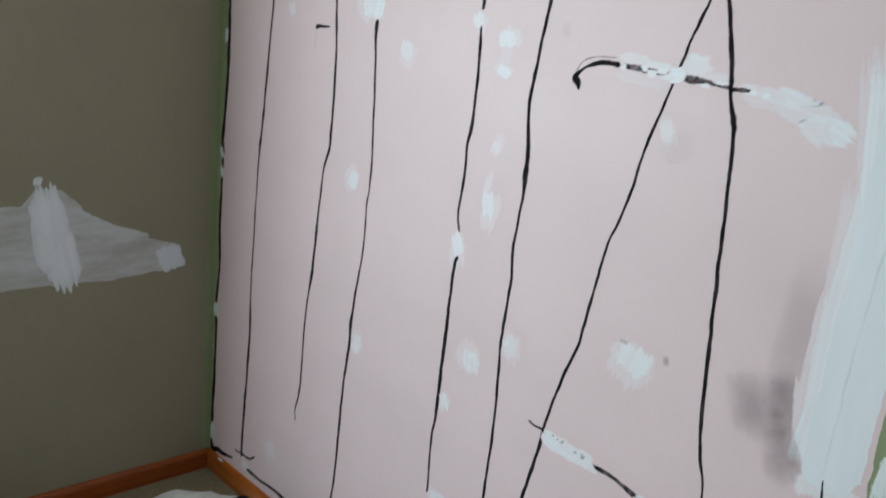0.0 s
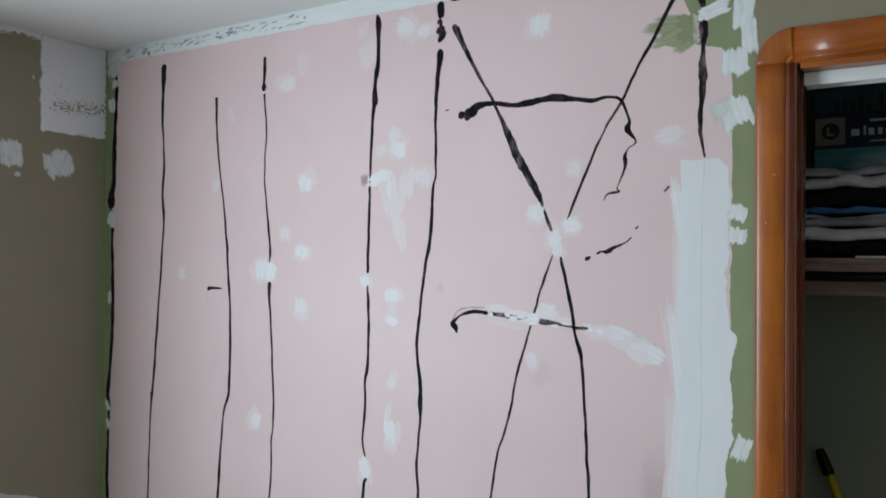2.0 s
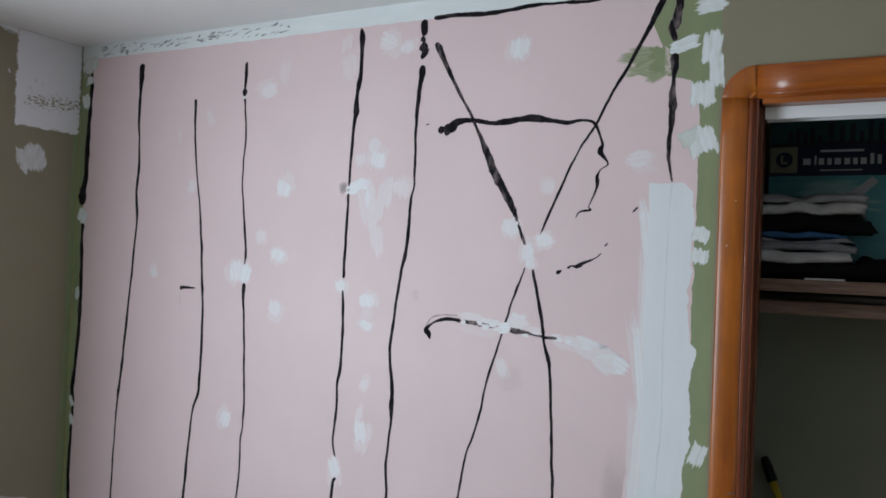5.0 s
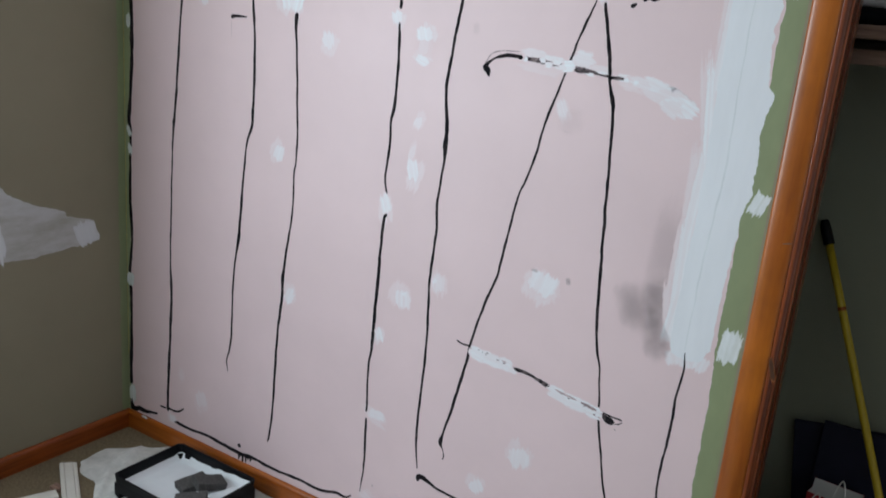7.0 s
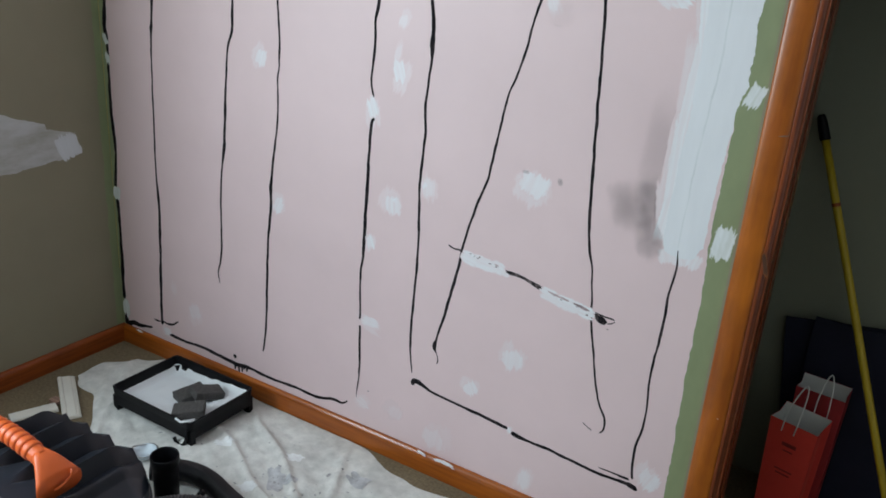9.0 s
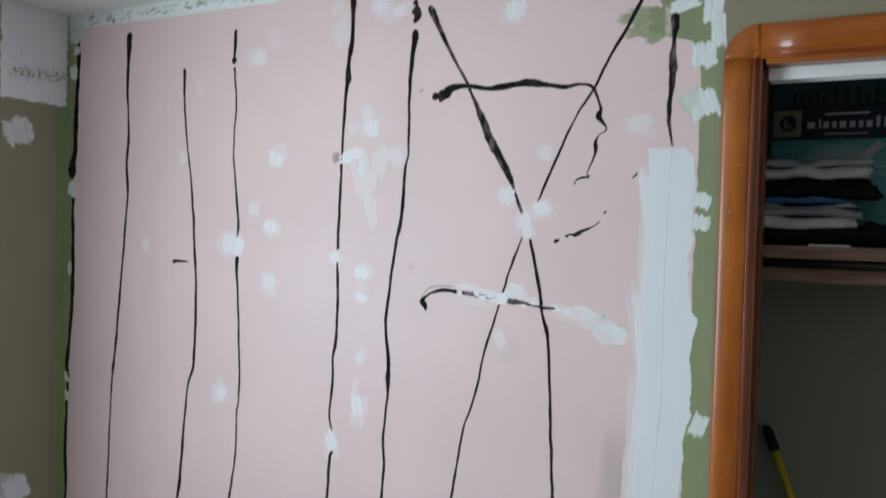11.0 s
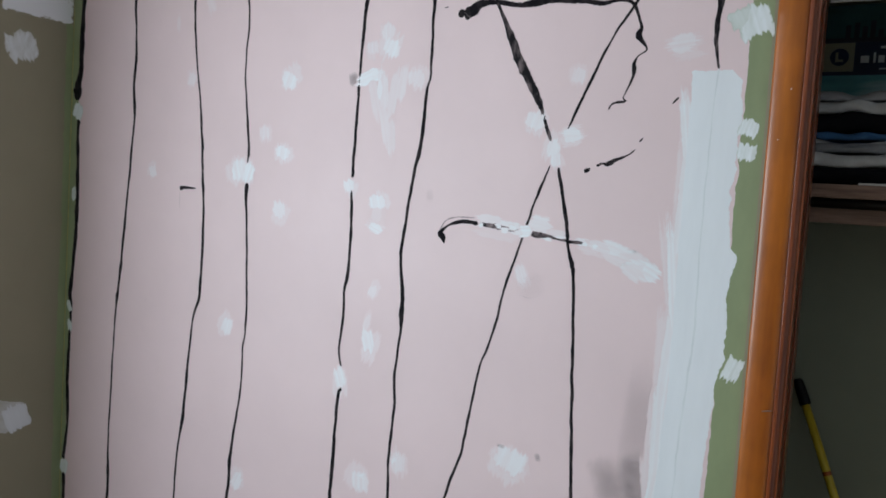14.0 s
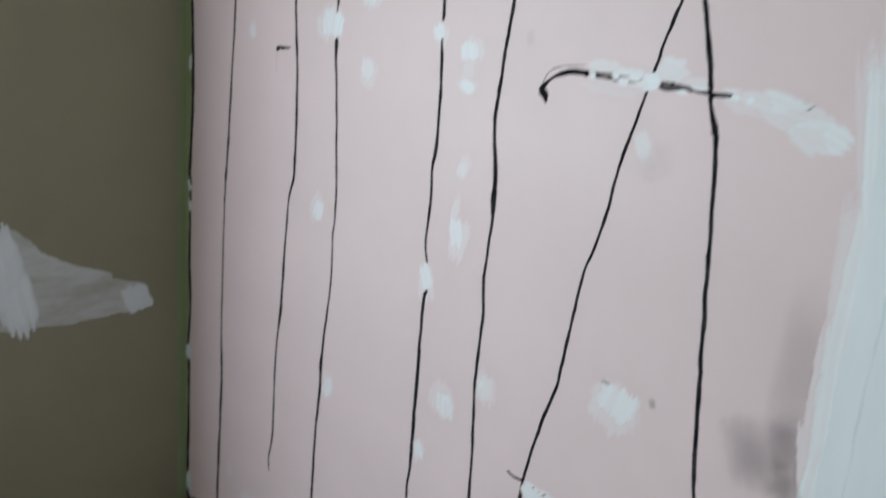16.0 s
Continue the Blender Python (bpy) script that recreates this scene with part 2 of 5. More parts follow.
YELLOW = mat("yellow_fibreglass", (0.58, 0.42, 0.025), 0.35, noise_scale=30, noise_amount=0.25, stretch=(3, 3, 0.4))
CREAM = mat("white_cotton", (0.66, 0.64, 0.65), 0.95, noise_scale=40, noise_amount=0.15, bump=0.5, bump_scale=300)
GREYKNIT = mat("grey_cotton", (0.30, 0.30, 0.33), 0.95, noise_scale=40, noise_amount=0.2, bump=0.5, bump_scale=300)
LIGHTKNIT = mat("pale_grey_cotton", (0.42, 0.41, 0.44), 0.95, noise_scale=40, noise_amount=0.15, bump=0.5, bump_scale=300)
BLUEKNIT = mat("blue_cotton", (0.05, 0.15, 0.34), 0.95, noise_scale=40, noise_amount=0.3, bump=0.5, bump_scale=300)
BLACKKNIT = mat("black_cotton", (0.012, 0.012, 0.015), 0.95, noise_scale=40, noise_amount=0.3, bump=0.4, bump_scale=300, spec=0.08)
BOXNAVY = mat("navy_printed_card", (0.030, 0.040, 0.085), 0.4, noise_scale=10, noise_amount=0.25, spec=0.2)
BOXTEAL = mat("teal_printed_card", (0.14, 0.44, 0.48), 0.4, noise_scale=7, noise_amount=0.5, second=(0.06, 0.26, 0.31), stretch=(0.6, 1, 3))
BOXBEIGE = mat("beige_printed_card", (0.30, 0.28, 0.20), 0.5, noise_scale=14, noise_amount=0.2)
BOXDIM = mat("dim_print", (0.020, 0.022, 0.050), 0.5, noise_scale=60, noise_amount=0.7)
BOXDEEP = mat("deep_teal_printed_card", (0.045, 0.115, 0.13), 0.4, noise_scale=9, noise_amount=0.5, spec=0.2)
BOXPALE = mat("pale_print", (0.56, 0.58, 0.63), 0.5, noise_scale=25, noise_amount=0.15)
CAULK = mat("yellowed_caulk", (0.42, 0.38, 0.13), 0.6, noise_scale=40, noise_amount=0.4)
CLEAR = mat("cloudy_clear_plastic", (0.62, 0.70, 0.76), 0.2, noise_scale=8, noise_amount=0.15)
GLOW = brushed("pale_teal_print", (0.62, 0.80, 0.82), 0.4, 9.0, 0.3, 1.3, (0.5, 1, 1.5), (0.11, 0.37, 0.41), bump=0.0)
CHROME = mat("dull_steel", (0.45, 0.45, 0.46), 0.3, metal=1.0, noise_scale=20, noise_amount=0.15)

# ---- mesh helpers ----
def part(name, data, material, parent=None, label=""):
    """One mesh object from (verts, faces), (verts, faces, uvs) or a bmesh."""
    me = bpy.data.meshes.new(name)
    if isinstance(data, bmesh.types.BMesh):
        data.to_mesh(me)
        data.free()
    else:
        me.from_pydata([tuple(v) for v in data[0]], [], data[1])
        if len(data) > 2:
            layer = me.uv_layers.new(name="UVMap")
            for loop in me.loops:
                layer.data[loop.index].uv = data[2][loop.vertex_index]
    me.materials.append(material)
    me.update()
    ob = new(name, me)
    if parent is not None:
        ob.parent = parent
    if label:
        tagged(ob, label)
    return ob


def smooth(ob):
    for p in ob.data.polygons:
        p.use_smooth = True
    return ob


def thing(name, at, label, category, group=""):
    e = new(name)
    e.location = at
    e.empty_display_size = 0.05
    return tagged(e, label, category, group)


def box(bm, x0, x1, y0, y1, z0, z1, bevel=0.0):
    vs = [bm.verts.new(p) for p in ((x0, y0, z0), (x1, y0, z0), (x1, y1, z0), (x0, y1, z0), (x0, y0, z1), (x1, y0, z1), (x1, y1, z1), (x0, y1, z1))]
    fs = [bm.faces.new([vs[i] for i in f]) for f in ((0, 3, 2, 1), (4, 5, 6, 7), (0, 1, 5, 4), (1, 2, 6, 5), (2, 3, 7, 6), (3, 0, 4, 7))]
    if bevel > 0:
        es = list({e for f in fs for e in f.edges})
        bmesh.ops.bevel(bm, geom=es, offset=bevel, segments=2, affect="EDGES", profile=0.6)
    return bm


def boxes(*rows, bevel=0.0):
    bm = bmesh.new()
    for r in rows:
        box(bm, *r, bevel=bevel)
    return bm


def sweep(profile, place, stations, closed=True, caps=True):
    """Faces through a profile of (u, v) carried along stations; place(u, v, s) gives the point."""
    vs, fs, k = [], [], len(profile)
    for s in stations:
        vs += [place(u, v, s) for u, v in profile]
    for a in range(len(stations) - 1):
        for i in range(k if closed else k - 1):
            j = (i + 1) % k
            fs.append((a * k + i, a * k + j, (a + 1) * k + j, (a + 1) * k + i))
    if caps:
        fs.append(tuple(range(k - 1, -1, -1)))
        fs.append(tuple((len(stations) - 1) * k + i for i in range(k)))
    return vs, fs


def tube(points, radius, sides=12, ripple=0.0, step=1):
    """A round tube along points; ripple makes every other ring thinner."""
    pts = [Vector(p) for p in points]
    vs, fs = [], []
    up = Vector((0, 0, 1))
    for i, p in enumerate(pts):
        d = (pts[min(i + 1, len(pts) - 1)] - pts[max(i - 1, 0)]).normalized()
        a = d.cross(up)
        a = a.normalized() if a.length > 0.05 else Vector((1, 0, 0))
        b = a.cross(d)
        r = (radius(i / (len(pts) - 1)) if callable(radius) else radius) * (1 - ripple * (i // step % 2))
        vs += [p + r * (math.cos(q) * a + math.sin(q) * b) for q in [2 * math.pi * j / sides for j in range(sides)]]
    for i in range(len(pts) - 1):
        for j in range(sides):
            k = (j + 1) % sides
            fs.append((i * sides + j, i * sides + k, (i + 1) * sides + k, (i + 1) * sides + j))
    fs.append(tuple(range(sides - 1, -1, -1)))
    fs.append(tuple((len(pts) - 1) * sides + j for j in range(sides)))
    return vs, fs


def lathe(profile, centre, sides=24, top=True):
    cx, cy, cz = centre
    vs, fs = [], []
    for r, z in profile:
        vs += [(cx + r * math.cos(2 * math.pi * j / sides), cy + r * math.sin(2 * math.pi * j / sides), cz + z) for j in range(sides)]
    for i in range(len(profile) - 1):
        for j in range(sides):
            k = (j + 1) % sides
            fs.append((i * sides + j, i * sides + k, (i + 1) * sides + k, (i + 1) * sides + j))
    fs.append(tuple(range(sides - 1, -1, -1)))
    if top:
        fs.append(tuple((len(profile) - 1) * sides + j for j in range(sides)))
    return vs, fs


def curve_points(ctrl, gap=0.006):
    """A smooth path (Catmull-Rom) through rows of numbers, sampled about every gap metres."""
    c = [np.array(p, float) for p in ctrl]
    c = [2 * c[0] - c[1]] + c + [2 * c[-1] - c[-2]]
    out = []
    for i in range(1, len(c) - 2):
        n = max(2, int(np.linalg.norm((c[i + 1] - c[i])[:2]) / gap))
        for k in range(n):
            t = k / n
            out.append(0.5 * (2 * c[i] + (c[i + 1] - c[i - 1]) * t + (2 * c[i - 1] - 5 * c[i] + 4 * c[i + 1] - c[i + 2]) * t * t
                              + (3 * c[i] - c[i - 1] - 3 * c[i + 1] + c[i + 2]) * t ** 3))
    return out + [c[-2]]


def north(u, v, d):
    return (u, -0.05 * d, v)


def west(u, v, d):
    return (0.05 * d, u, v)


def proud(u, v, d):
    return (u, -d, v)


def brush_line(parent, ctrl, material=None, depth=0.0050, cover=1.0, name="paint_line", label="", wall=None):
    """A hand-brushed line: rows of (along, up, width in mm)."""
    wall = wall or north
    pts = curve_points(ctrl, 0.0035)
    n = len(pts)
    seed = random.uniform(0, 50)
    total = sum(float(np.linalg.norm((pts[i + 1] - pts[i])[:2])) for i in range(n - 1))
    vs, fs, uv, run = [], [], [], 0.0
    for i, p in enumerate(pts):
        d = pts[min(i + 1, n - 1)][:2] - pts[max(i - 1, 0)][:2]
        d = d / (np.linalg.norm(d) + 1e-9)
        nx, nz = -d[1], d[0]
        w = max(0.0014, p[2] * 0.00052)
        ends = min(run, total - run) / max(w, 1e-4)
        w *= math.sqrt(max(0.08, 1 - (1 - min(ends, 1.0)) ** 2))
        w *= 1 + 0.34 * noise.noise((run * 24, seed, 0)) + 0.10 * noise.noise((run * 110, seed, 3))
        wob = 0.0022 * noise.noise((run * 22, seed, 21)) + 0.0007 * noise.noise((run * 75, seed, 23))
        e0 = wob + 0.0005 * noise.noise((run * 260, seed, 7))
        e1 = wob + 0.0005 * noise.noise((run * 260, seed, 11))
        for k, (f, h, r) in enumerate(((-1, 0, 0.97), (-0.45, 0.0005, 0.45), (0.45, 0.0005, 0.45), (1, 0, 0.97))):
            off = f * w + (e0 if f < 0 else e1)
            vs.append(wall(p[0] + nx * off, p[1] + nz * off, depth + 2 * h))
            uv.append((r, cover))
        if i:
            a, b = 4 * (i - 1), 4 * i
            fs += [(a + k, a + k + 1, b + k + 1, b + k) for k in range(3)]
        if i < n - 1:
            run += float(np.linalg.norm((pts[i + 1] - pts[i])[:2]))
    return part(name, (vs, fs, uv), material or BLACK, parent, label)


def dab(parent, u, v, w, h, cover, material=None, depth=0.0062, wall=None, name="primer_patch", turn=0.0, square=2.1, label="", rough=0.26):
    """A thin patch, w by h metres, laid on in strokes along its longer side: each bristle's track ends where it likes and covers as it likes."""
    wall = wall or north
    seed = random.uniform(0, 90)
    inked = material in (BLACK, GRAINY, SCUFF, SMUDGE)
    turn = turn or random.uniform(-0.45, 0.45) * min(1.0, 2 - 2 * abs(w - h) / (w + h))
    square *= random.uniform(0.8, 1.25)
    ca, sa = math.cos(turn), math.sin(turn)
    lengthwise = w > 1.25 * h
    across, along = (h, w) if lengthwise else (w, h)
    nc, nr = (26, 8) if max(w, h) > 0.025 else (10, 5)
    lean = random.uniform(-0.35, 0.35)
    vs, fs, uv = [], [], []
    for i in range(nc + 1):
        c = -1 + 2 * i / nc
        base = max(0.0, 1 - abs(c) ** square) ** (1 / square)
        ends = []
        for k in (-1, 1):
            wob = rough * (1.1 * noise.noise((2.0 * c, 3 * k, seed)) + 1.3 * noise.noise((9 * c, 5 * k, seed + 9)) + 0.4 * noise.noise((26 * c, 7 * k, seed + 17)))
            ends.append(k * max(0.04, base * (1 + wob)))
        streak = 1.0 if inked else 0.88 + 0.34 * noise.noise((4 * c, seed, 2.0)) + 0.12 * noise.noise((17 * c, seed, 6.0))
        for j in range(nr + 1):
            t = ends[0] + (ends[1] - ends[0]) * j / nr
            side = c * (1 + 0.5 * rough * noise.noise((3 * t, 8 * (1 if c > 0 else -1), seed + 31)) * abs(c))
            q = abs(2 * j / nr - 1)
            a, b = (side + lean * t * 0.3) * across * 0.62, t * along * 0.62
            if lengthwise:
                a, b = b, a
            vs.append(wall(u + a * ca - b * sa, v + a * sa + b * ca, depth - 0.0003 * max(abs(c), q)))
            uv.append((max(abs(c) ** 2.5, q ** 2), min(1.0, cover * streak)))
    for i in range(nc):
        for j in range(nr):
            k = i * (nr + 1) + j
            fs.append((k, k + nr + 1, k + nr + 2, k + 1))
    return part(name, (vs, fs, uv), material or PATCH, parent, label)


def rolled(parent, u0, u1, v0, v1, depth, wall, label, thin_at=0.34):
    """Primer rolled on with a dry roller: solid in the middle, broken into flecks at its rim and in a band across."""
    n = 36
    vs, uv, fs = [], [], []
    for i in range(n + 1):
        for j in range(n + 1):
            s, t = i / n, j / n
            wob = 0.012 * noise.noise((t * 9, 1.0, 5.0)) if s < 0.5 else 0.0
            vs.append(wall(u0 + (u1 - u0) * s + wob * (1 - s), v0 + (v1 - v0) * t + 0.008 * noise.noise((s * 7, 4.0, 2.0)) * (1 - t), depth))
            rim = max(0.0, 0.95 - s / 0.16, 0.9 - t / 0.10, 0.62 * (1 - (1 - s) / 0.10))
            band = 0.53 * math.exp(-((t - thin_at - 0.06 * s + 0.05) / 0.17) ** 2) * min(1.0, 0.70 + s)
            uv.append((max(rim, band, 0.18), 1.0))
    for i in range(n):
        for j in range(n):
            k = i * (n + 1) + j
            fs.append((k, k + n + 1, k + n + 2, k + 1))
    return part("primer_patch", (vs, fs, uv), ROLLED, parent, label)


def ragged(points, amp=0.002, gap=0.005):
    """A closed outline with a brush's uneven edge; a point's third number scales the unevenness of the side that follows."""
    out = []
    for i, p in enumerate(points):
        q = points[(i + 1) % len(points)]
        a, b = Vector(p[:2]), Vector(q[:2])
        k = p[2] if len(p) > 2 else 1.0
        d = b - a
        n = max(1, int(d.length / gap)) if k > 0 else 1
        side = Vector((-d.y, d.x)).normalized()
        for j in range(n):
            t = j / n
            c = a + d * t
            wob = noise.noise((c.x * 25, c.y * 25, 1.5)) * 1.3 + noise.noise((c.x * 90, c.y * 90, 4.5)) * 0.9 + noise.noise((c.x * 300, c.y * 300, 8.5)) * 0.5
            out.append(c + side * (amp * k * wob if j or n > 1 else 0))
    return out


def film(parent, name, points, material, depth, label="", wall=None, amp=0.002, cover=1.0, gap=0.005):
    """A coat of paint with a ragged outline."""
    wall = wall or north
    bm = bmesh.new()
    layer = bm.loops.layers.uv.new("UVMap")
    f = bm.faces.new([bm.verts.new(wall(p.x, p.y, depth)) for p in ragged(points, amp, gap)])
    for lo in f.loops:
        lo[layer].uv = (0.2, cover)
    bm.normal_update()
    bmesh.ops.triangulate(bm, faces=[f], ngon_method="EAR_CLIP")
    return part(name, bm, material, parent, label)

# ---- the room ----
H, WT = 2.40, 0.12
XE, YS = 3.9, -3.7
OPEN0, OPEN1, HEAD = 2.250, 3.46, 2.078
CB = 0.64

wall_north = tagged(part("wall_north", boxes((-WT, OPEN0, 0.0, WT, 0, H), (OPEN1, XE + WT, 0.0, WT, 0, H), (OPEN0, OPEN1, 0.0, WT, HEAD, H)), OLIVE),
                    "half-painted plaster wall with pink, green and white coats", "wall", kind="structure")
WY0, WY1, WZ0, WZ1 = -2.67, -1.37, 0.85, 2.15
wall_west = tagged(part("wall_west", boxes((-WT, 0, YS - WT, WY0, 0, H), (-WT, 0, WY1, 0.0, 0, H), (-WT, 0, WY0, WY1, 0, WZ0), (-WT, 0, WY0, WY1, WZ1, H)), OLIVE),
                   "olive-taupe painted wall with white filler patches", "wall", kind="structure")
tagged(part("wall_south", boxes((0, XE, YS - WT, YS, 0, H)), OLIVE), "plain olive-taupe painted wall", "wall", kind="structure")
# out of view; closes the room and acts as a reflector
tagged(part("wall_east", boxes((XE, XE + WT, YS - WT, 0.0, 0, H)), BOUNCEPAINT), "plain unseen wall, kept pale grey to bounce daylight", "wall", kind="structure")
tagged(part("ceiling", boxes((-WT, XE + WT, YS - WT, CB + WT, H, H + 0.1)), CEIL), "matt white painted ceiling", "ceiling", kind="structure")
tagged(part("floor", boxes((-WT, XE + WT, YS - WT, CB + WT, -0.1, 0)), CARPET), "worn beige low-pile carpet floor", "floor", kind="structure")
for name, row in (("wall_closet_back", (1.72, 3.72, CB, CB + WT, 0, H)), ("wall_closet_left", (1.60, 1.72, WT, CB + WT, 0, H)), ("wall_closet_right", (3.72, 3.84, WT, CB + WT, 0, H))):
    tagged(part(name, boxes(row), CLOSET), "dim grey-green painted closet wall", "wall", kind="structure")

window_1 = tagged(new("window_1"), "white framed window letting in daylight", "window", kind="structure")
part("window_frame", boxes((-0.10, -0.05, WY0, WY0 + 0.03, WZ0, WZ1), (-0.10, -0.05, WY1 - 0.03, WY1, WZ0, WZ1), (-0.10, -0.05, WY0 + 0.03, WY1 - 0.03, WZ0, WZ0 + 0.03), (-0.10, -0.05, WY0 + 0.03, WY1 - 0.03, WZ1 - 0.03, WZ1)), TRIMWHITE, window_1)

# coats of paint on the north wall
film(wall_north, "green_coat", [(0.0, 0.06, 0), (0.10, 0.06, 0), (0.10, 2.36, 0), (0.0, 2.36, 0)], GREEN, 0.0010, "old sage-green paint strip in the corner")
film(wall_north, "green_coat", [(1.90, 0.06, 0), (2.17, 0.06, 0), (2.17, 2.36, 0.5), (1.90, 2.36, 0)], GREEN, 0.0010, "old sage-green paint strip beside the closet")
film(wall_north, "pink_coat", [
    (0.016, 0.065, 0), (2.128, 0.065, 1.2), (2.127, 0.36, 1), (2.121, 0.58, 1), (2.122, 0.75, 1.4), (2.116, 0.95, 1), (2.117, 1.28, 1), (2.124, 1.50, 1),
    (2.129, 1.90, 1), (2.125, 2.09, 0.6), (2.106, 2.131, 0.8), (2.034, 2.150, 0.8), (2.020, 2.180, 0.8), (2.026, 2.212, 0.6), (2.040, 2.212, 0.4),
    (2.013, 2.274, 0.5), (2.045, 2.352, 0), (0.062, 2.356, 0.6), (0.055, 2.25, 0.6), (0.050, 2.07, 0.6), (0.045, 1.95, 0.6), (0.036, 1.84, 0.6), (0.043, 1.63, 0.6), (0.043, 1.40, 0.6), (0.031, 1.20, 0.6), (0.026, 0.90, 0.6), (0.022, 0.60, 0.6)],
    PINK, 0.0020, "pale dusty-pink wall paint", amp=0.0022)
film(wall_north, "primer_band", [(0.0, 2.345, 0.5), (0.07, 2.352, 1), (0.46, 2.348, 1), (1.0, 2.348, 0.8), (1.42, 2.347, 0.8), (2.03, 2.350, 0.8), (2.19, 2.353, 1.6), (2.27, 2.350, 1.6),
                                 (3.86, 2.356, 0), (3.86, H, 0), (0.0, H, 0)], BAND, 0.0036, "white primer cut in along the ceiling", amp=0.0018)
film(wall_north, "primer_panel", [
    (2.020, 1.880, 0.8), (2.020, 1.60, 0.9), (2.020, 1.25, 0.9), (2.012, 0.97, 0.9), (2.010, 0.925, 1.5), (2.018, 0.895, 2), (2.048, 0.886, 2), (2.085, 0.894, 1.5), (2.104, 0.925, 1),
    (2.109, 1.095, 1), (2.118, 1.25, 1.4), (2.133, 1.30, 1.4), (2.127, 1.42, 1.6), (2.136, 1.515, 1), (2.121, 1.533, 1.4), (2.117, 1.646, 1.6), (2.125, 1.80, 1.6), (2.121, 1.875, 1), (2.10, 1.893, 1), (2.02, 1.893, 1)],
    PRIMER, 0.0054, "broad white primer strip rolled over a filled crack", amp=0.0024, gap=0.003)
dab(wall_north, 2.020, 2.182, 0.070, 0.056, 1.0, GREENB, 0.0028, name="green_streak", square=5)
for v, u, w in ((2.205, 2.000, 0.080), (2.196, 1.985, 0.11), (2.186, 2.000, 0.08), (2.176, 2.002, 0.085), (2.166, 1.992, 0.09), (2.157, 2.004, 0.07), (2.148, 2.03, 0.06)):
    dab(wall_north, u, v, w, 0.026, 1.0, GREENB, 0.0030, name="green_streak", square=2.2)
film(wall_north, "green_coat", [(1.992, 2.206, 2), (2.045, 2.212, 0), (2.045, 2.146, 0.6), (1.975, 2.160, 3), (1.968, 2.168, 3), (1.985, 2.182, 3), (1.980, 2.192, 2)], GREEN, 0.0029, "sage-green brush-out over the pink", amp=0.004, gap=0.003)
film(wall_north, "corner_caulk", [(0.0, 0.30, 0), (0.004, 0.30, 1), (0.004, 2.15, 0), (0.0, 2.15, 0)], CAULK, 0.0030, "yellowed caulk line in the corner", amp=0.0015)

for v, h, u in ((1.735, 0.22, 2.026), (1.60, 0.30, 2.024), (1.42, 0.32, 2.021), (1.24, 0.32, 2.014), (1.10, 0.24, 2.008), (0.99, 0.14, 2.008)):
    dab(wall_north, u, v, 0.030, h, 0.85, PATCH, 0.0050, name="primer_edge", square=5, rough=0.15)
    if v < 1.7:
        dab(wall_north, u - (0.008 if v < 1.3 else 0.004), v, 0.034, h * 0.95, 0.38, PATCH, 0.0046, name="primer_edge", square=4, rough=0.2)
for u, w in ((2.030, 0.05), (2.060, 0.05), (2.085, 0.04)):
    dab(wall_north, u, 0.888, w, 0.040, 0.7, PATCH, 0.0050, name="primer_edge", rough=0.3)
W = wall_north
LAB = "wavy black brushed paint line"
def L(*rows, m=None, depth=0.0050, cover=1.0):
    brush_line(W, rows, m, depth, cover, label=LAB)

L((0.052, 2.303, 15), (0.054, 2.246, 17), (0.046, 2.067, 24), (0.045, 1.947, 22), (0.032, 1.888, 35), (0.031, 1.839, 41))
L((0.042, 1.776, 23), (0.039, 1.711, 15), (0.044, 1.633, 17), (0.044, 1.400, 18), (0.026, 1.200, 17), (0.032, 1.144, 15), (0.024, 0.907, 16), (0.031, 0.785, 16), (0.026, 0.699, 16), (0.016, 0.626, 15))
L((0.022, 0.580, 17), (0.023, 0.458, 16), (0.014, 0.176, 20))
L((0.019, 0.117, 20), (0.025, 0.075, 26), (0.060, 0.088, 21), (0.100, 0.089, 16), (0.169, 0.102, 7))
L((0.303, 2.301, 24), (0.299, 2.152, 11), (0.309, 1.980, 11), (0.301, 1.885, 11), (0.309, 1.810, 11), (0.306, 1.716, 10), (0.267, 1.268, 11), (0.257, 1.208, 12), (0.252, 1.097, 8), (0.240, 0.744, 9), (0.245, 0.642, 12), (0.244, 0.535, 13), (0.224, 0.170, 13), (0.235, 0.146, 8), (0.273, 0.146, 8), (0.314, 0.171, 5))
L((0.181, 0.140, 7), (0.216, 0.142, 7))
L((0.555, 2.181, 12), (0.563, 2.027, 8), (0.592, 1.846, 7), (0.608, 1.721, 10), (0.620, 1.580, 10), (0.627, 1.476, 10), (0.624, 1.268, 11), (0.598, 1.163, 8), (0.575, 0.880, 13), (0.563, 0.811, 8), (0.553, 0.712, 8), (0.548, 0.509, 8), (0.530, 0.431, 6), (0.534, 0.389, 3))
L((0.765, 2.283, 12), (0.765, 2.248, 14), (0.761, 2.204, 9), (0.762, 2.174, 11), (0.767, 2.142, 7), (0.774, 2.054, 7), (0.768, 1.966, 6), (0.771, 1.879, 6), (0.793, 1.707, 9), (0.791, 1.659, 6))
L((0.792, 1.602, 20), (0.791, 1.554, 9), (0.801, 1.453, 9), (0.813, 1.200, 7), (0.805, 1.124, 7), (0.804, 1.004, 7), (0.782, 0.857, 10), (0.775, 0.782, 14), (0.773, 0.706, 12), (0.759, 0.586, 10), (0.750, 0.339, 10), (0.740, 0.229, 8), (0.732, 0.189, 6))
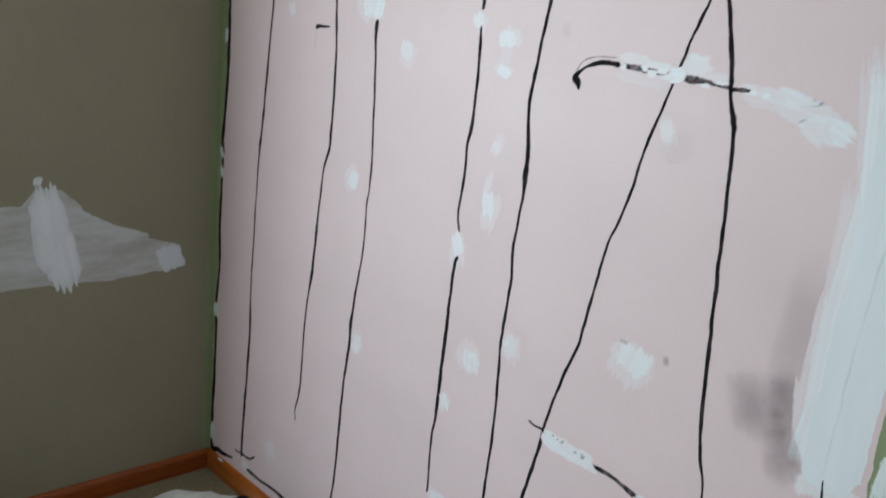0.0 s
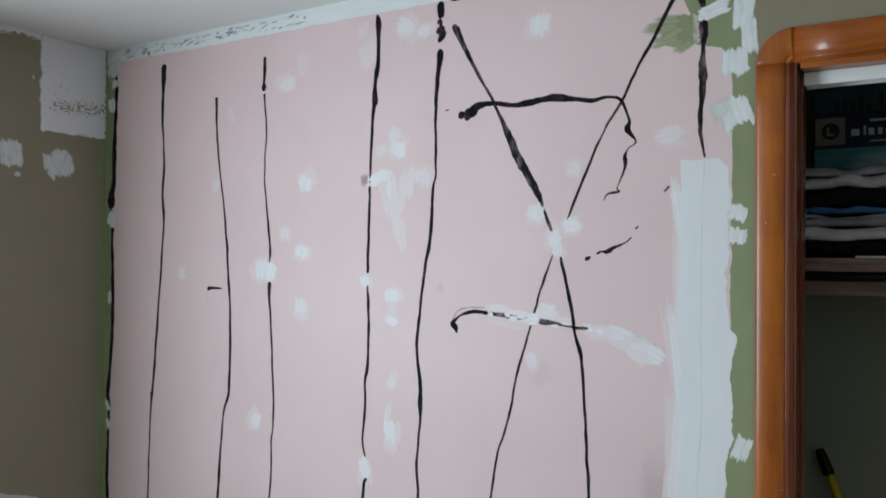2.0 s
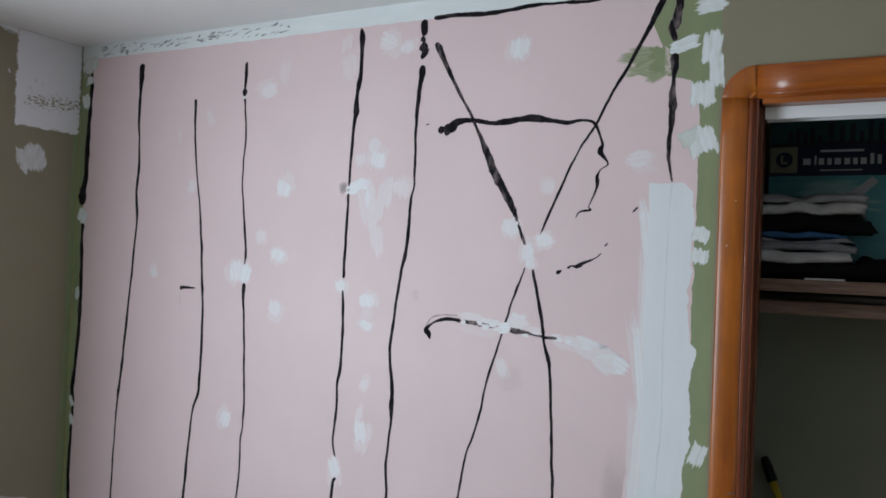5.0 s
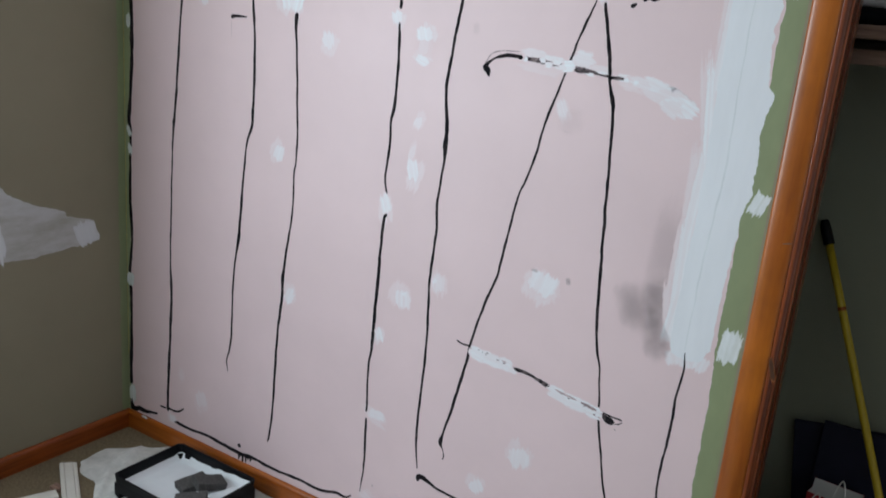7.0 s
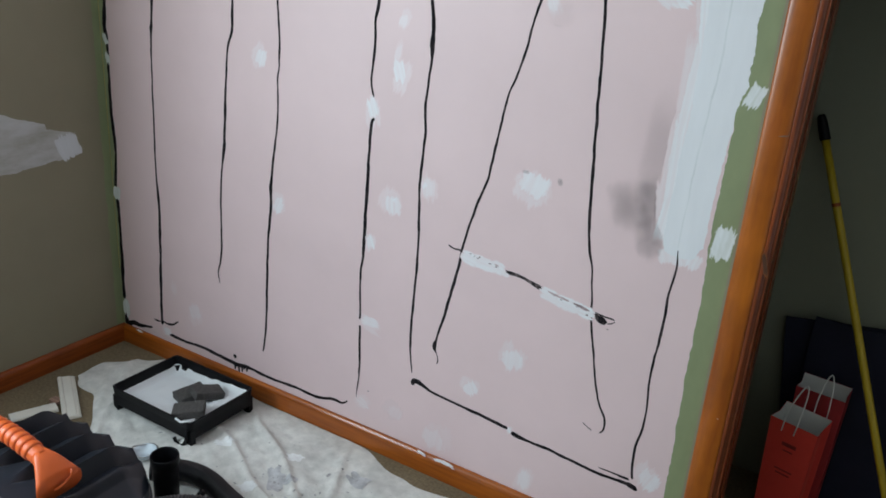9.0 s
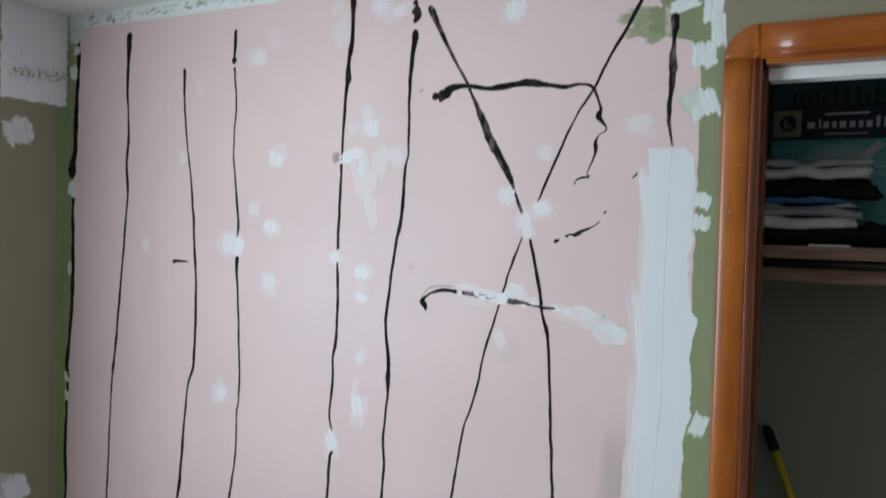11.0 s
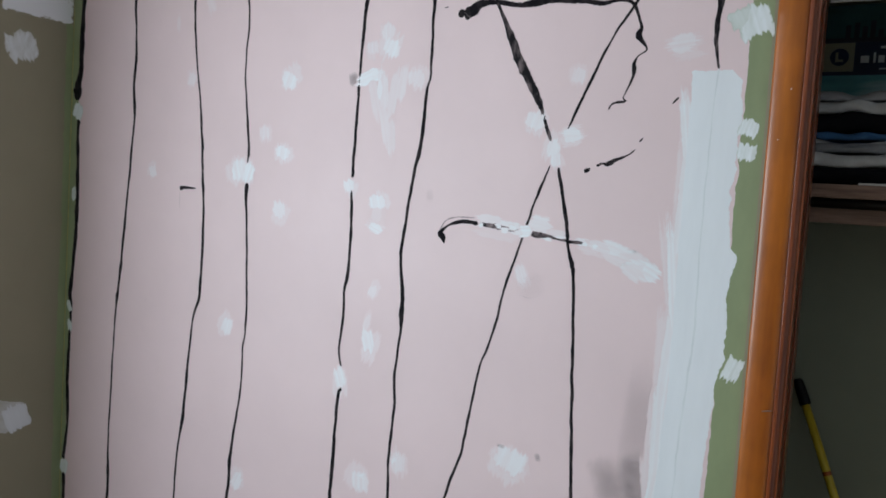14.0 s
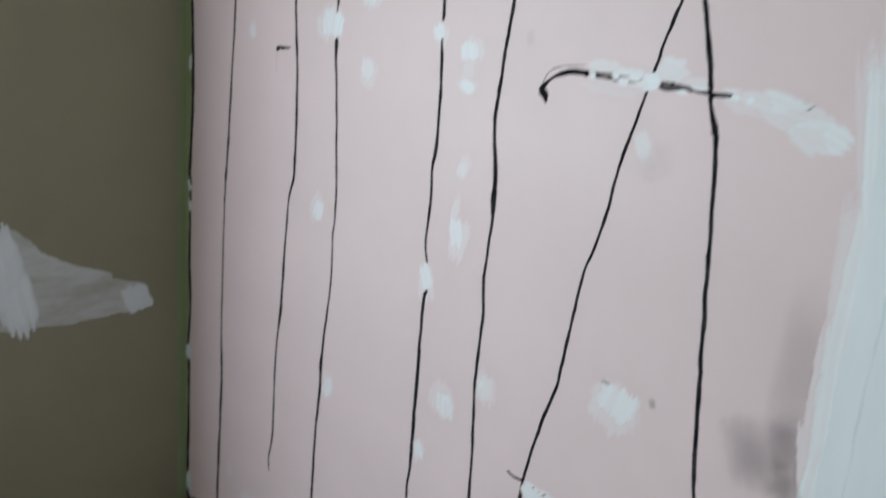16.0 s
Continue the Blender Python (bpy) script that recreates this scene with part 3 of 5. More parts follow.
L((1.188, 2.344, 10), (1.191, 2.319, 20), (1.192, 2.262, 15), (1.189, 2.197, 17), (1.181, 2.149, 14), (1.181, 2.108, 18), (1.175, 2.068, 12), (1.168, 1.923, 9), (1.161, 1.633, 10))
L((1.161, 1.599, 10), (1.166, 1.479, 10), (1.163, 1.385, 10), (1.155, 1.329, 9), (1.155, 1.269, 9), (1.148, 1.176, 8), (1.157, 1.127, 7))
L((1.162, 1.071, 10), (1.151, 1.017, 10), (1.141, 0.670, 11), (1.134, 0.595, 8), (1.136, 0.439, 8))
L((1.137, 0.420, 8), (1.141, 0.266, 7), (1.132, 0.160, 3))
L((1.393, 2.347, 23), (1.394, 2.309, 22), (1.391, 2.302, 5), (1.395, 2.290, 11), (1.390, 2.275, 6), (1.398, 2.258, 21), (1.391, 2.240, 6))
L((1.392, 2.223, 11), (1.392, 2.204, 18), (1.382, 2.104, 13), (1.380, 2.042, 9), (1.382, 1.903, 7), (1.373, 1.857, 9), (1.367, 1.735, 11), (1.349, 1.643, 9), (1.328, 1.475, 9), (1.326, 1.429, 9), (1.337, 1.349, 12), (1.339, 1.292, 13), (1.336, 1.219, 7), (1.328, 1.128, 9), (1.333, 1.051, 9), (1.325, 0.905, 9), (1.332, 0.722, 8), (1.324, 0.448, 8), (1.336, 0.322, 4))
L((1.434, 2.281, 9), (1.441, 2.266, 17), (1.494, 2.165, 11), (1.553, 2.066, 8), (1.620, 1.928, 22), (1.671, 1.840, 18), (1.684, 1.811, 12), (1.713, 1.741, 12), m=GRAINY)
L((1.736, 1.682, 8), (1.761, 1.575, 9), (1.772, 1.507, 9), (1.785, 1.463, 10), (1.794, 1.389, 8), (1.824, 0.930, 8), (1.851, 0.786, 5), (1.866, 0.665, 6), (1.885, 0.573, 6), (1.902, 0.496, 6), (1.922, 0.435, 6), (1.940, 0.400, 6), (1.943, 0.369, 5), (1.933, 0.353, 3))
L((1.884, 0.367, 3), (1.911, 0.354, 3))
L((2.048, 2.348, 16), (1.983, 2.216, 11), (1.915, 2.098, 7), (1.888, 2.045, 7), (1.850, 1.984, 5), (1.815, 1.916, 7), (1.748, 1.760, 6))
L((1.716, 1.685, 4), (1.692, 1.627, 6), (1.666, 1.542, 6))
L((1.660, 1.520, 6), (1.619, 1.383, 6), (1.606, 1.313, 6), (1.587, 1.242, 6), (1.567, 1.182, 6), (1.539, 1.000, 8), (1.528, 0.951, 7), (1.504, 0.882, 7), (1.474, 0.760, 7), (1.468, 0.708, 9), (1.433, 0.540, 9), (1.415, 0.470, 7), (1.408, 0.436, 13), (1.418, 0.415, 3), (1.423, 0.398, 4), (1.420, 0.382, 3))
L((1.423, 2.348, 11), (1.491, 2.348, 12), (1.558, 2.343, 14), (1.626, 2.343, 10), (1.694, 2.348, 12), (1.762, 2.348, 7), (1.829, 2.343, 9), (1.897, 2.343, 6), (1.965, 2.348, 8), (2.032, 2.348, 8))
L((1.467, 2.050, 15), (1.490, 2.048, 25), (1.506, 2.061, 18), (1.548, 2.065, 12), (1.613, 2.055, 12), (1.723, 2.062, 20), (1.806, 2.046, 10), (1.842, 2.050, 8), (1.871, 2.048, 7), (1.885, 2.038, 8), (1.897, 2.010, 6), (1.903, 1.989, 7), (1.898, 1.973, 13), (1.917, 1.947, 5), (1.915, 1.938, 4), (1.901, 1.930, 2), (1.893, 1.914, 8), (1.894, 1.900, 10), (1.891, 1.880, 5), (1.873, 1.839, 3), (1.880, 1.832, 6), (1.853, 1.827, 4), (1.841, 1.812, 3))
L((1.801, 1.676, 6), (1.811, 1.683, 8))
L((1.830, 1.693, 5), (1.851, 1.697, 4), (1.862, 1.701, 8), (1.893, 1.714, 3), (1.910, 1.728, 2))
L((1.918, 1.743, 4), (1.926, 1.753, 4))
L((0.523, 1.571, 18), (0.538, 1.577, 12), (0.591, 1.576, 3))
L((0.524, 1.564, 2), (0.525, 1.514, 2), m=SMUDGE, cover=0.7)
L((1.410, 2.059, 3), (1.422, 2.061, 3))
L((1.982, 1.826, 3), (1.994, 1.840, 4))
L((1.450, 1.484, 5), (1.445, 1.501, 15), (1.437, 1.509, 12), (1.456, 1.528, 5), (1.476, 1.537, 8), (1.506, 1.542, 9), (1.540, 1.539, 11))
L((1.544, 1.540, 10), (1.566, 1.537, 13), (1.590, 1.535, 14), (1.622, 1.532, 12), (1.650, 1.530, 9), m=DRY)
L((1.672, 1.527, 13), (1.690, 1.525, 17), (1.712, 1.523, 15), (1.740, 1.520, 9), (1.768, 1.517, 8), m=DRY)
L((1.436, 1.515, 3), (1.452, 1.540, 3), (1.480, 1.551, 3), (1.530, 1.552, 2), m=DRY, cover=0.6)
L((1.766, 1.515, 10), (1.811, 1.513, 6), m=GRAINY)
L((1.819, 1.511, 4), (1.842, 1.508, 4))
L((1.430, 0.760, 5), (1.449, 0.755, 5), (1.474, 0.755, 7))
L((1.608, 0.731, 8), (1.642, 0.730, 10), (1.686, 0.721, 11), (1.724, 0.709, 15), m=GRAINY)
L((1.869, 0.686, 7), (1.885, 0.676, 16), (1.900, 0.672, 18), (1.908, 0.674, 8), m=GRAINY)
L((1.872, 0.690, 5), (1.895, 0.687, 5), (1.926, 0.684, 5), m=GRAINY)
L((1.908, 0.668, 4), (1.918, 0.672, 5), (1.927, 0.681, 4), m=DRY)
L((1.908, 0.655, 2), (1.914, 0.653, 2), m=DRY)
L((0.248, 0.103, 15), (0.347, 0.100, 11), (0.437, 0.106, 12), (0.604, 0.096, 16), (0.664, 0.102, 14), (0.772, 0.097, 11), (0.876, 0.103, 11), (0.963, 0.100, 11), (1.036, 0.117, 10), (1.076, 0.118, 8), (1.099, 0.134, 7))
L((1.343, 0.282, 11), (1.344, 0.296, 16), (1.359, 0.301, 17), (1.390, 0.290, 12), (1.432, 0.281, 8), (1.608, 0.267, 11), (1.670, 0.259, 10))
L((1.680, 0.252, 14), (1.739, 0.245, 10), (1.809, 0.244, 9), (1.946, 0.232, 10), (2.010, 0.235, 10), (2.042, 0.232, 15), (2.058, 0.227, 13))
L((1.946, 0.251, 3), (2.032, 0.249, 9))
L((2.082, 2.347, 21), (2.076, 2.314, 18), (2.067, 2.268, 26), (2.060, 2.249, 21), (2.068, 2.224, 15), m=GRAINY)
L((2.068, 2.197, 21), (2.069, 2.161, 19), (2.066, 2.134, 10), (2.066, 2.081, 23), (2.066, 2.055, 15), (2.061, 1.969, 12), (2.064, 1.936, 7), (2.072, 1.897, 5), m=GRAINY)
L((2.049, 0.905, 3), (2.053, 0.860, 5), (2.046, 0.784, 6), (2.046, 0.709, 7), (2.038, 0.564, 6), (2.044, 0.468, 5), (2.041, 0.399, 6), (2.032, 0.343, 7), (2.038, 0.254, 8))
# faint line showing through the primer strip
L((2.072, 1.897, 5), (2.066, 1.773, 4), (2.063, 1.516, 5), (2.066, 1.351, 6), (2.053, 1.122, 6), (2.048, 0.909, 4), m=GHOST, depth=0.0061, cover=0.35)
# runs of paint under the bottom line
for u, ln in ((0.596, 0.030), (0.603, 0.018), (0.614, 0.036), (0.631, 0.030), (0.641, 0.016), (0.652, 0.020)):
    L((u, 0.102, 10), (u + 0.001, 0.102 - ln * 0.6, 8), (u, 0.102 - ln, 6), depth=0.0052)
# blobs where the brush stopped
for u, v, w, h in ((1.391, 2.293, 0.013, 0.012), (1.394, 2.270, 0.022, 0.022), (1.404, 2.262, 0.014, 0.010), (1.390, 2.247, 0.009, 0.014), (0.762, 2.190, 0.017, 0.017), (0.303, 2.300, 0.022, 0.026), (1.459, 2.044, 0.016, 0.017), (1.479, 2.043, 0.022, 0.024), (1.803, 1.677, 0.010, 0.009), (1.829, 1.690, 0.007, 0.005), (1.856, 1.696, 0.016, 0.009), (1.848, 1.691, 0.010, 0.004)):
    dab(W, u, v, w, h, 1.0, BLACK, 0.0050, name="paint_spot", square=2.2)
dab(W, 0.598, 0.126, 0.014, 0.012, 1.0, BLACK, 0.0050, name="paint_spot")
# scuffs of old paint showing in the band near the corner
for i in range(90):
    u = 0.10 + 0.85 * random.random() ** 1.3
    v = 2.360 + 0.030 * random.random()
    dab(W, u, v, random.uniform(0.008, 0.046), random.uniform(0.003, 0.009), random.uniform(0.3, 1.0), SCUFF, 0.0046, name="scuff", turn=random.uniform(-0.1, 0.5), rough=0.5)
for u, v, w, h in ((0.20, 2.368, 0.03, 0.018), (0.225, 2.362, 0.02, 0.022), (0.025, 2.33, 0.02, 0.012), (0.018, 2.30, 0.012, 0.03), (0.03, 2.268, 0.014, 0.02)):
    dab(W, u, v, w, h, 0.8, SCUFF, 0.0048, name="scuff", rough=0.5)

def patch(u, v, w, h, c):
    """A dab of primer over the thinner coat that the brush dragged out round it."""
    dab(W, u + random.uniform(-0.25, 0.25) * w, v + random.uniform(-0.25, 0.25) * h, w * 1.15, h * 1.25, c * 0.38, depth=0.0056, rough=0.4)
    dab(W, u, v, w * 0.90, h * 0.95, c * 0.92, rough=0.36, square=1.9)


# white dabs of primer over the pink: along, up, width, height, cover
for row in ((0.860, 2.188, 0.066, 0.046, 0.6), (0.916, 2.244, 0.044, 0.069, 0.25), (0.623, 2.115, 0.029, 0.055, 0.3), (0.557, 1.900, 0.034, 0.044, 0.5), (0.931, 1.891, 0.060, 0.054, 0.85),
            (0.850, 1.746, 0.039, 0.041, 0.5), (0.918, 1.693, 0.056, 0.043, 0.85), (0.763, 1.635, 0.068, 0.055, 0.85), (0.793, 1.630, 0.049, 0.060, 1.0), (0.916, 1.534, 0.047, 0.053, 0.7),
            (0.739, 1.182, 0.045, 0.056, 0.8), (0.403, 1.620, 0.031, 0.040, 0.6), (0.491, 2.066, 0.015, 0.047, 0.25), (1.153, 2.241, 0.059, 0.083, 0.35), (1.280, 2.297, 0.064, 0.048, 0.7), (0.762, 2.174, 0.010, 0.012, 0.9)):
    patch(*row)
for row in ((1.343, 2.276, 0.044, 0.035, 0.7), (1.677, 2.246, 0.060, 0.053, 0.9), (1.250, 2.008, 0.042, 0.048, 0.6), (1.261, 1.968, 0.056, 0.054, 0.85), (1.204, 1.970, 0.038, 0.036, 0.5),
            (1.341, 1.888, 0.054, 0.046, 0.6), (1.152, 1.612, 0.035, 0.035, 0.9), (1.244, 1.574, 0.053, 0.043, 0.85), (1.243, 1.506, 0.049, 0.027, 0.85), (1.244, 1.540, 0.034, 0.05, 0.3),
            (1.244, 1.339, 0.026, 0.039, 0.6), (1.239, 1.209, 0.040, 0.070, 0.85), (1.232, 1.255, 0.02, 0.05, 0.4), (1.769, 1.889, 0.036, 0.039, 0.5), (1.671, 1.786, 0.050, 0.045, 0.85), (1.763, 1.756, 0.051, 0.037, 0.9)):
    patch(*row)
for row in ((1.720, 1.724, 0.034, 0.048, 0.9), (1.728, 1.698, 0.026, 0.034, 0.8), (1.661, 1.429, 0.028, 0.047, 0.6), (1.994, 1.952, 0.059, 0.041, 0.6), (0.805, 0.732, 0.039, 0.053, 0.75),
            (0.404, 0.239, 0.060, 0.064, 0.4), (1.239, 0.832, 0.058, 0.060, 0.7), (1.243, 0.845, 0.034, 0.022, 0.9), (1.353, 0.908, 0.047, 0.057, 0.55), (1.345, 0.912, 0.024, 0.030, 0.8), (1.164, 0.703, 0.029, 0.046, 0.9),
            (1.156, 1.098, 0.040, 0.062, 0.85), (1.173, 0.442, 0.070, 0.034, 0.7), (1.668, 0.983, 0.084, 0.067, 0.85), (1.660, 0.478, 0.068, 0.061, 0.7)):
    patch(*row)
for row in ((1.539, 0.342, 0.052, 0.044, 0.7), (1.737, 0.116, 0.042, 0.074, 0.6), (1.425, 0.125, 0.080, 0.067, 0.35), (1.158, 0.149, 0.054, 0.033, 0.4), (2.082, 0.269, 0.057, 0.060, 0.7),
            (1.284, 0.162, 0.055, 0.048, 0.22), (0.250, 0.110, 0.040, 0.030, 0.8), (1.674, 0.256, 0.012, 0.02, 1.0), (0.300, 0.300, 0.03, 0.05, 0.2)):
    patch(*row)
# streaky brush-outs round the fourth line
for u, v, h, c, a in ((1.215, 1.85, 0.13, 0.35, 0.25), (1.245, 1.86, 0.12, 0.5, 0.1), (1.275, 1.85, 0.12, 0.4, -0.15), (1.300, 1.88, 0.09, 0.45, -0.1), (1.255, 1.77, 0.11, 0.4, 0.2), (1.275, 1.74, 0.08, 0.35, 0.1), (1.236, 1.865, 0.06, 0.7, 0.0),
                      (1.128, 2.30, 0.05, 0.35, -0.1), (1.140, 2.31, 0.05, 0.35, -0.1), (1.152, 2.31, 0.05, 0.35, -0.1)):
    dab(W, u, v, 0.026 if v < 2.2 else 0.010, h, c, turn=a, square=2.2)
for u, v, w, h, c in ((1.194, 1.894, 0.077, 0.034, 0.95), (1.215, 1.898, 0.04, 0.03, 0.9), (1.23, 1.90, 0.02, 0.03, 0.7)):
    dab(W, u, v, w, h, c, PATCHH)
dab(W, 2.090, 2.214, 0.068, 0.030, 1.0, PATCHGH, rough=0.3)
dab(W, 2.070, 2.206, 0.030, 0.022, 1.0, PATCHGH, rough=0.3)
dab(W, 1.148, 1.890, 0.030, 0.036, 0.5, SMUDGE, 0.0056, name="smudge")
# dabs beside the closet and in the corner
for row in ((2.146, 2.300, 0.060, 0.034, 1.0), (2.150, 2.205, 0.040, 0.070, 1.0), (2.162, 2.150, 0.030, 0.080, 1.0), (2.133, 2.098, 0.052, 0.056, 1.0), (2.134, 1.990, 0.060, 0.062, 0.95), (2.112, 1.998, 0.05, 0.04, 0.6),
            (2.140, 1.776, 0.034, 0.034, 1.0), (2.140, 1.728, 0.034, 0.030, 1.0), (2.149, 1.281, 0.032, 0.050, 0.85), (2.145, 0.943, 0.042, 0.078, 0.85), (0.030, 2.204, 0.036, 0.048, 0.9)):
    dab(W, *row, PATCHG, rough=0.30, square=3.6)
for row in ((0.046, 2.277, 0.030, 0.030, 0.7), (0.036, 1.802, 0.044, 0.050, 1.0), (0.028, 1.531, 0.020, 0.046, 0.7), (0.024, 1.153, 0.020, 0.042, 0.75), (0.028, 1.089, 0.020, 0.045, 0.75),
            (0.020, 0.603, 0.036, 0.050, 0.9), (0.024, 0.140, 0.036, 0.075, 0.9), (0.03, 2.330, 0.05, 0.05, 0.7), (0.055, 2.335, 0.05, 0.05, 0.6)):
    dab(W, *row, PATCHG)
# primer pulled over the two lower cross strokes
for u, v, w, h, c, a in ((1.855, 1.508, 0.080, 0.024, 0.6, -0.2), (1.890, 1.500, 0.080, 0.036, 0.8, -0.3), (1.925, 1.482, 0.085, 0.046, 0.85, -0.4), (1.958, 1.466, 0.060, 0.040, 0.85, -0.45), (1.925, 1.460, 0.05, 0.03, 0.6, -0.6), (1.905, 1.490, 0.13, 0.044, 0.55, -0.30), (1.932, 1.474, 0.09, 0.048, 0.65, -0.42)):
    dab(W, u, v, w, h, c, PATCHH, 0.0064, name="primer_smear", turn=a, rough=0.2)
for u, v, w, h, c in ((1.570, 1.550, 0.07, 0.024, 0.5), (1.622, 1.535, 0.07, 0.030, 0.75), (1.700, 1.546, 0.06, 0.044, 0.6), (1.745, 1.528, 0.06, 0.022, 0.45), (1.815, 1.515, 0.06, 0.018, 0.7), (1.590, 1.520, 0.12, 0.03, 0.22), (1.845, 1.502, 0.09, 0.03, 0.3)):
    dab(W, u, v, w, h, c, PATCHH, 0.0044, turn=-0.12)
dab(W, 1.664, 1.530, 0.034, 0.026, 1.0, PATCHH, 0.0066)
for u, v, w, h, c in ((1.594, 1.538, 0.016, 0.012, 0.8), (1.612, 1.528, 0.022, 0.014, 0.8), (1.632, 1.536, 0.026, 0.014, 0.9), (1.648, 1.526, 0.018, 0.012, 0.8), (1.724, 1.516, 0.018, 0.008, 0.8), (1.750, 1.524, 0.026, 0.008, 0.8), (1.812, 1.512, 0.012, 0.010, 1.0), (1.836, 1.509, 0.014, 0.010, 1.0), (1.548, 1.536, 0.010, 0.014, 0.9)):
    dab(W, u, v, w, h, c, PATCHH, 0.0067, turn=-0.1, rough=0.5)
for u, v, w, h, c in ((1.500, 0.738, 0.055, 0.036, 0.85), (1.545, 0.735, 0.070, 0.036, 0.8), (1.585, 0.735, 0.050, 0.034, 0.8), (1.745, 0.700, 0.060, 0.034, 0.8), (1.800, 0.690, 0.080, 0.036, 0.85), (1.850, 0.682, 0.050, 0.034, 0.9), (1.61, 0.722, 0.03, 0.012, 0.7)):
    dab(W, u, v, w, h, c, PATCHH, 0.0066, turn=-0.17)
for k in range(12):
    f = random.random()
    u = 1.735 + 0.125 * f if k % 2 else 1.50 + 0.10 * f
    v = (0.708 - 0.030 * f if k % 2 else 0.750 - 0.012 * f) + random.uniform(-0.005, 0.005)
    dab(W, u, v, random.uniform(0.003, 0.007), random.uniform(0.002, 0.003), 0.7, BLACK, 0.0071, name="paint_speck", rough=0.5)
L((1.738, 0.709, 4), (1.770, 0.704, 7), (1.800, 0.699, 6), m=DRY, depth=0.0071, cover=0.45)
L((1.812, 0.697, 5), (1.838, 0.692, 8), (1.858, 0.690, 6), m=DRY, depth=0.0071, cover=0.7)
L((1.575, 0.742, 3), (1.590, 0.738, 6), m=DRY, depth=0.0071, cover=0.4)
# rubbed grey smudges
for i, (u, v, w, h, c) in enumerate(((1.968, 1.14, 0.070, 0.22, 0.22), (1.925, 0.985, 0.100, 0.115, 0.44), (1.966, 1.010, 0.050, 0.10, 0.40), (1.978, 0.915, 0.060, 0.10, 0.44), (1.735, 1.005, 0.012, 0.02, 0.5), (1.640, 1.012, 0.02, 0.008, 0.4), (1.69, 1.40, 0.07, 0.05, 0.08), (1.40, 1.60, 0.018, 0.03, 0.12))):
    dab(W, u, v, w * 1.20, h * 1.20, c * 0.75, SMUDGE, 0.0032 + 0.0006 * i, name="smudge", square=2.0, rough=0.10)
L((1.668, 1.378, 2), (1.684, 1.374, 2), (1.692, 1.376, 2), m=SMUDGE, cover=0.6)
dab(W, 1.178, 0.20, 0.004, 0.008, 0.9, SMUDGE, 0.0030, name="smudge")

# the west wall's patches: along is y
film(wall_west, "green_coat", [(-0.030, 0.072, 1), (-0.001, 0.072, 0), (-0.001, 2.085, 0), (-0.026, 2.085, 1), (-0.024, 1.50, 1), (-0.032, 0.80, 1)], GREEN, 0.0010, "old sage-green paint lapped round the corner", west, amp=0.003)
rolled(wall_west, -0.262, -0.001, 2.074, 2.399, 0.0030, west, "square of white primer rolled on in the corner")
for i in range(14):
    dab(wall_west, -0.20 + 0.16 * random.random(), 2.15 + 0.10 * random.random(), random.uniform(0.003, 0.010), random.uniform(0.008, 0.022), random.uniform(0.15, 0.35), SCUFF, 0.0042, west, "scuff", rough=0.5)
film(wall_west, "primer_band", [(-3.6, 2.383, 1.5), (-0.245, 2.380, 0), (-0.245, H, 0), (-3.6, H, 0)], BAND, 0.0026, "rough white primer cut in along the ceiling", west, amp=0.006)
for i in range(30):
    dab(wall_west, -0.25 - 0.7 * random.random(), 2.376 + 0.01 * random.random(), random.uniform(0.02, 0.06), 0.004, 0.6, SCUFF, 0.0036, west, "scuff", rough=0.5)
for row in ((-0.340, 2.000, 0.066, 0.076, 0.95), (-0.180, 1.984, 0.092, 0.074, 1.0), (-0.165, 1.990, 0.06, 0.06, 0.9), (-0.318, 1.935, 0.018, 0.016, 0.5), (-0.270, 2.255, 0.006, 0.014, 0.7)):
    dab(wall_west, *row, PATCHO, 0.0034, west, square=3.2)
film(wall_west, "filler_smear", [(-1.10, 1.00, 1), (-0.615, 0.995, 1), (-0.580, 1.045, 1), (-0.500, 1.040, 1), (-0.420, 0.960, 0.6), (-0.330, 0.918, 0.6), (-0.240, 0.888, 0.4), (-0.235, 0.870, 0.5), (-0.140, 0.845, 1), (-0.128, 0.815, 1),
                                 (-0.135, 0.765, 1), (-0.200, 0.760, 1), (-0.350, 0.748, 1), (-0.675, 0.750, 1), (-1.10, 0.735, 0)], FILLER, 0.0030, "smear of pale grey joint filler", west, amp=0.004, cover=0.85)
for row in ((-0.540, 0.95, 0.085, 0.18, 0.9, 0.16), (-0.505, 0.83, 0.085, 0.17, 0.9, 0.16), (-0.53, 0.89, 0.09, 0.20, 0.8, 0.16)):
    dab(wall_west, *row[:5], FILLERTOP, 0.0040, west, "filler_smear", row[5])
dab(wall_west, -0.160, 0.80, 0.07, 0.070, 0.35, FILLERTOP, 0.0038, west, "filler_smear", square=4.5)
dab(wall_west, -0.568, 1.068, 0.022, 0.024, 1.0, PATCHO, 0.0044, west, "filler_smear", rough=0.5)

# ---- baseboards, closet casing ----
def board_profile(hgt, th):
    return [(0, 0), (th, 0), (th, hgt - 0.016), (th - 0.002, hgt - 0.008), (th - 0.006, hgt - 0.002), (th - 0.010, hgt), (0, hgt)]


def baseboard(name, x0, x1, y0, y1, along_x, material):
    pr = board_profile(0.070, 0.015)
    if along_x:
        data = sweep(pr, lambda u, v, s: (s, y0 - u, v), [x0 + (x1 - x0) * i / 12 for i in range(13)])
    else:
        data = sweep(pr, lambda u, v, s: (x0 + u, s, v), [y0 + (y1 - y0) * i / 12 for i in range(13)])
    return tagged(part(name, data, material), "orange-varnished wooden baseboard", "baseboard", kind="structure")


